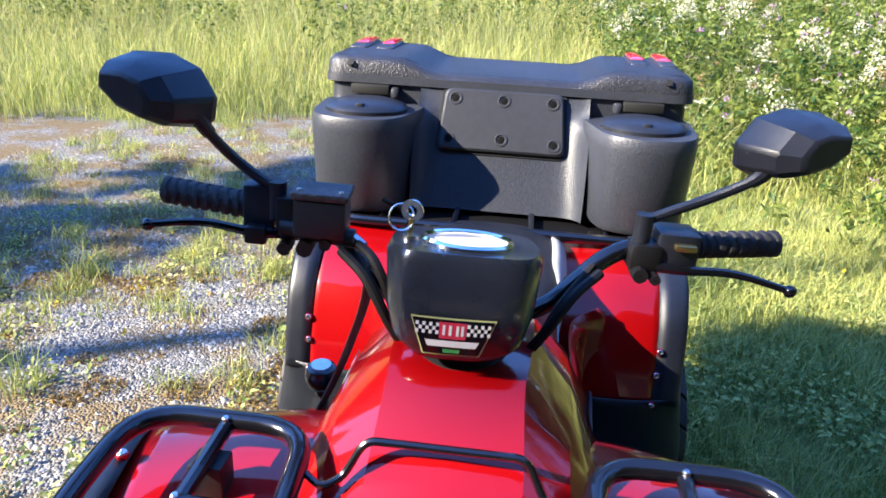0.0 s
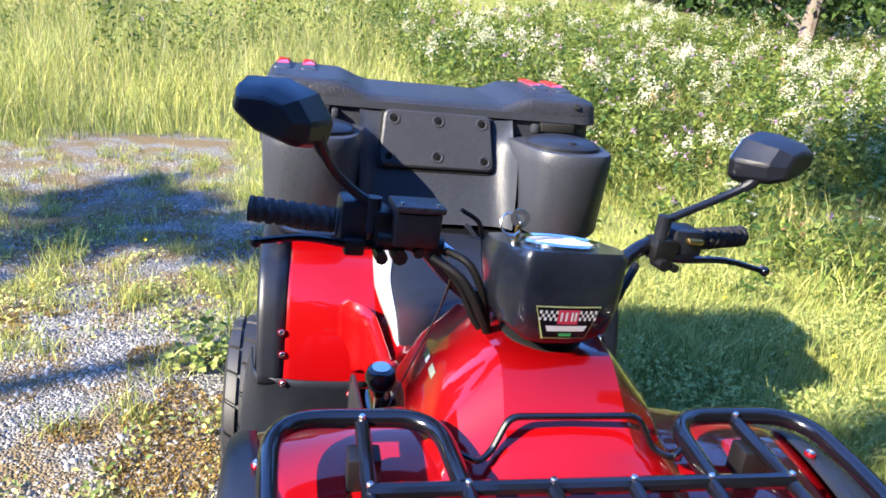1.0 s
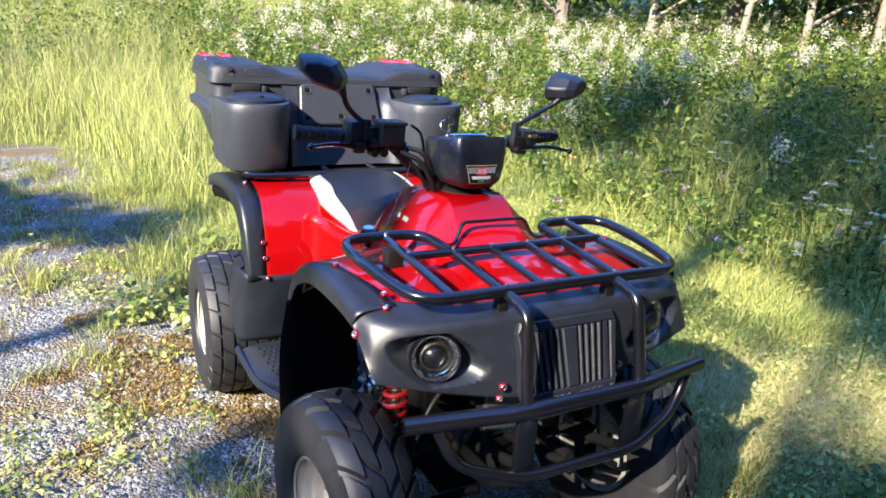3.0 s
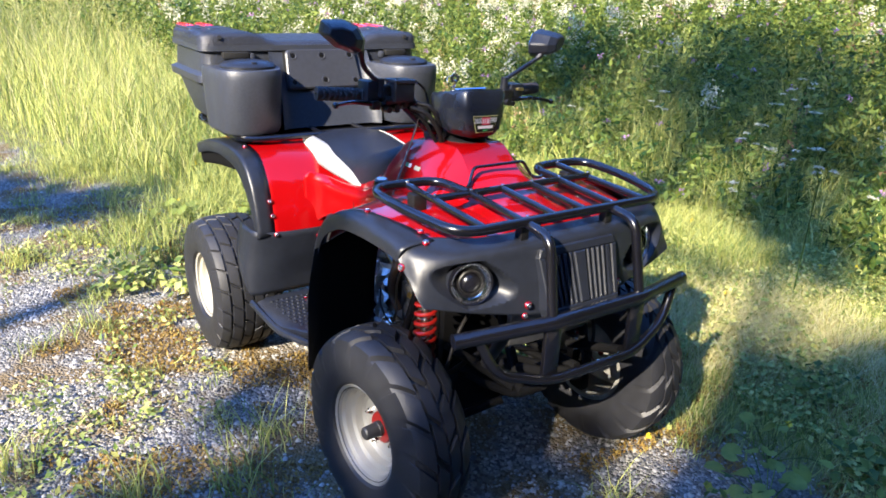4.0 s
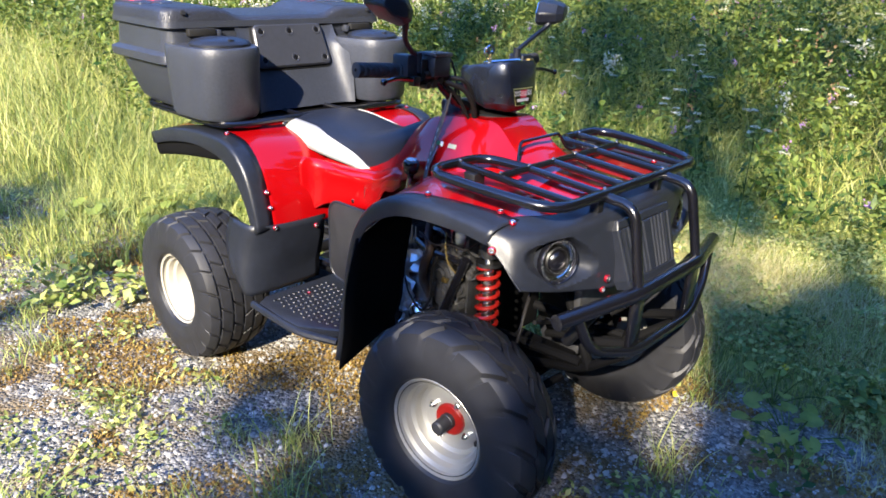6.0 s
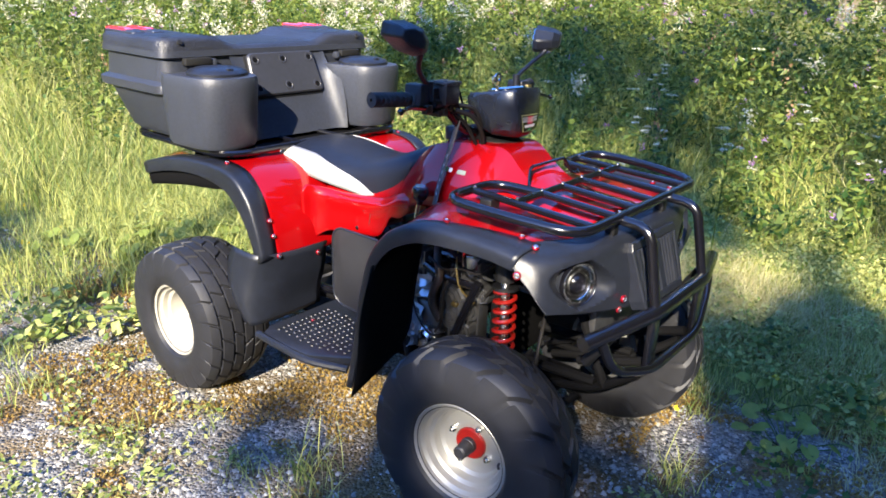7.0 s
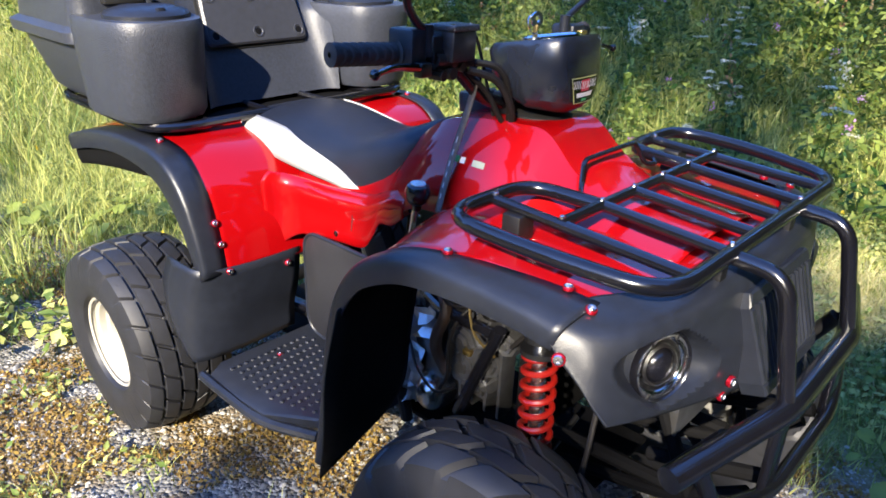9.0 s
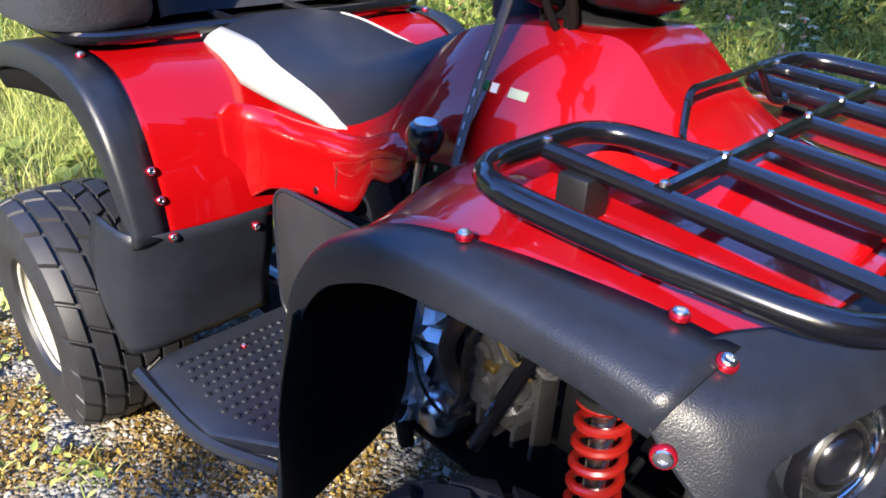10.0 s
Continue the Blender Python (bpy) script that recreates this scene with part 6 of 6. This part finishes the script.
def long_ring(x0, x1, y0, y1, r, top, k=24):
    """A rounded rectangle with many points along its sides, at the heights top(x)."""
    p = rounded_rect(x0, x1, y0, y1, r, 0)
    out = []
    for i, a in enumerate(p):
        out.append(a)
        if i % 6 == 5:
            out += [a.lerp(p[(i + 1) % len(p)], j / k) for j in range(1, k)]
    return [Vector((q.x, q.y, top(q.x))) for q in out]


bm = ring_loft([rounded_rect(-0.385, 0.385, 1.80, 2.19, 0.05, BZ), rounded_rect(-0.403, 0.403, 1.80, 2.215, 0.055, BZ + 0.02), rounded_rect(-0.440, 0.440, 1.865, 2.262, 0.055, BZ + 0.145),
                rounded_rect(-0.462, 0.462, 1.872, 2.290, 0.055, BZ + 0.155), rounded_rect(-0.464, 0.464, 1.874, 2.292, 0.055, BZ + 0.180), rounded_rect(-0.446, 0.446, 1.872, 2.268, 0.055, BZ + 0.192),
                rounded_rect(-0.440, 0.440, 1.872, 2.260, 0.05, BZ + 0.266)])


def pod_outline(s, z, g):
    c = (0.325, 1.80)
    pts = [(0.200, 1.86), (0.203, 1.77), (0.232, 1.675), (0.285, 1.640), (0.345, 1.635), (0.405, 1.655), (0.440, 1.705), (0.450, 1.80), (0.445, 1.90), (0.33, 1.92)]
    ring = [Vector((s * (c[0] + (x - c[0]) * g), c[1] + (y - c[1]) * g, z)) for x, y in pts]
    return smooth_line(ring if s > 0 else ring[::-1], 4, True)


for s in (-1, 1):
    ring_loft([pod_outline(s, BZ, 0.86), pod_outline(s, BZ + 0.015, 0.92), pod_outline(s, BZ + 0.19, 0.985), pod_outline(s, BZ + 0.213, 0.985), pod_outline(s, BZ + 0.222, 0.955)], bm)
body = part("body", bm, BOXPLASTIC, cargo, "black grained plastic box body", smooth=40)
for s in (-1, 1):
    bm = spin([(0.098, -0.004), (0.098, 0.010), (0.090, 0.018), (0.060, 0.026), (0.025, 0.029), (0.001, 0.029)], 32, Matrix.Translation((s * 0.322, 1.765, BZ + 0.220)) @ Matrix.Scale(0.92, 4, (0, 1, 0)))
    cap_ob = part("pod_cap", bm, PLASTIC, body, "domed black cap of a side compartment")
    part("cap_tab", block(s * 0.322 - 0.010, s * 0.322 + 0.010, 1.690, 1.705, BZ + 0.228, BZ + 0.248, 0.004), PLASTIC, cap_ob)
tilt = Matrix.Translation((0, 1.836, 1.072)) @ Matrix.Rotation(radians(-21.8), 4, "X")
ring = lambda w0, w1, h, y: [Vector((x, y, z)) for x, z in ((-w0, -h), (w0, -h), (w1, h), (-w1, h))]
plate_ring = lambda w0, w1, h, y: rounded(ring(w0, w1, h, y), 0.018, 4, True)
plan = [(0.0, 0.0), (0.10, 0.0), (0.148, 0.0), (0.170, -0.007), (0.187, -0.022), (0.199, -0.042), (0.207, -0.066)]
control = [both_sides([(x, 1.768 + 0.40 * (z - 0.885) + d * reach, z) for x, d in plan]) for z, reach in ((0.866, 0.45), (0.95, 0.85), (1.02, 1), (1.072, 0.95), (1.098, 0.22), (1.139, 0.06))]
part("front_wall", grid_mesh("w", skin(control, 3, 2)), BOXPLASTIC, body, smooth=60)
part("panel_recess", ring_loft([[tilt @ p for p in plate_ring(0.162, 0.150, 0.082, 0.006)], [tilt @ p for p in plate_ring(0.162, 0.150, 0.082, 0.0025)]]), BLACKHOLE, body)
panel = part("front_panel", ring_loft([[tilt @ p for p in plate_ring(0.155, 0.143, 0.075, 0.006)], [tilt @ p for p in plate_ring(0.155, 0.143, 0.075, -0.006)], [tilt @ p for p in plate_ring(0.150, 0.138, 0.070, -0.011)]]), PANELPLASTIC, body, "smooth black panel held by five bolts")
for x, z in ((-0.118, 0.050), (0.0, 0.050), (0.118, 0.050), (-0.128, -0.050), (0.0, -0.045), (0.128, -0.050)):
    part("panel_bolt", spin([(0.0165, -0.0005), (0.0160, 0.0022), (0.0125, 0.0026), (0.0105, -0.0002)], 20, tilt @ aim((x, -0.0105, z), (0, -1, 0))), PANELPLASTIC, panel)
    # dark disc in place of the shade inside the hole
    part("bolt_hole", spin([(0.0108, 0.0002), (0.006, 0.0012), (0.0001, 0.0012)], 16, tilt @ aim((x, -0.0105, z), (0, -1, 0))), INNERBLACK, panel)
LZ = BZ + 0.265


def lid_top(x):
    """The lid's height across its width: low in the middle, raised over the corners."""
    f = min(max((abs(x) - 0.165) / 0.10, 0), 1)
    return LZ + 0.036 + 0.030 * f * f * (3 - 2 * f)


def lid_ring(g, top):
    return long_ring(-0.456 + g, 0.456 - g, 1.862 + g, 2.272 - g, max(0.05 - g * 0.4, 0.004), top)


lid = part("lid", ring_loft([lid_ring(0.010, lambda x: LZ - 0.002), lid_ring(0.0, lambda x: LZ + 0.003), lid_ring(0.002, lambda x: LZ + 0.022)]), BOXPLASTIC, cargo, "black plastic lid with stippled corners and red reflectors", smooth=40)
crown = ring_loft([lid_ring(0.0035, lambda x: LZ + 0.018), lid_ring(0.006, lambda x: lid_top(x) - 0.016), lid_ring(0.016, lambda x: lid_top(x) - 0.004), lid_ring(0.034, lid_top)], cap=False)
grid_mesh("top", [[(x, y, lid_top(x) - 0.0006) for y in (1.892, 2.067, 2.242)] for x in np.linspace(-0.426, 0.426, 72)], bm=crown)
part("lid_crown", crown, ROUGHPLASTIC, lid, "stippled top of the lid, raised over its corners", smooth=40)
for s in (-1, 1):
    for x in (0.340, 0.412):
        rings = [(0.026, 2.045, 2.255, 0.045), (0.024, 2.060, 2.250, 0.068), (0.015, 2.085, 2.238, 0.074)]
        part("lid_rib", ring_loft([rounded_rect(s * x - w, s * x + w, y0, y1, 0.012, LZ + dz) for w, y0, y1, dz in rings]), ROUGHPLASTIC, lid, smooth=40)
        rings = [(0.020, 2.110, 2.257, 0.055), (0.018, 2.115, 2.255, 0.075), (0.011, 2.130, 2.243, 0.079)]
        part("lid_reflector", ring_loft([rounded_rect(s * x - w, s * x + w, y0, y1, 0.010, LZ + dz) for w, y0, y1, dz in rings]), REFLECTOR, lid, "red reflector", smooth=40)
    part("latch", block(min(s * 0.285, s * 0.380), max(s * 0.285, s * 0.380), 1.846, 1.872, LZ - 0.022, LZ + 0.001, 0.003), BLACKHOLE, lid)
    part("latch_lip", block(min(s * 0.262, s * 0.282), max(s * 0.262, s * 0.282), 1.848, 1.880, LZ - 0.030, LZ - 0.004, 0.006), BOXPLASTIC, lid)
    part("lid_screw", spin([(0.009, -0.002), (0.008, 0.003), (0.001, 0.003)], 12, aim((s * 0.385, 1.866, LZ + 0.050), (0, -1, 0.5))), BLACKHOLE, lid)

# ---- key strap hanging from the handlebar ----
strap = thing("key_strap", (-0.16, 0.93, 0.815), "black woven key strap with white print, hanging from the handlebar", "strap")
hang = smooth_line([(-0.128, 0.930, 1.060), (-0.138, 0.940, 1.00), (-0.160, 0.948, 0.93), (-0.182, 0.950, 0.87), (-0.206, 0.945, 0.815)], 6)
band = []
for p in hang:
    band.append([p + Vector((-0.005, -0.0105, -0.001)), p, p + Vector((0.005, 0.0105, 0.001))])
part("webbing", grid_mesh("strap", band), STRAP, strap, thick=0.0016)
for k in range(10, 22, 2):
    p, q = hang[k], hang[min(k + 1, len(hang) - 1)]
    part("print_bar", grid_mesh("p", [[p + Vector((-0.0042, -0.003, 0)), p + Vector((-0.0026, 0.001, 0))], [p.lerp(q, 0.9) + Vector((-0.0042, -0.003, 0)), p.lerp(q, 0.9) + Vector((-0.0026, 0.001, 0))]]), GREYWORDS, strap)
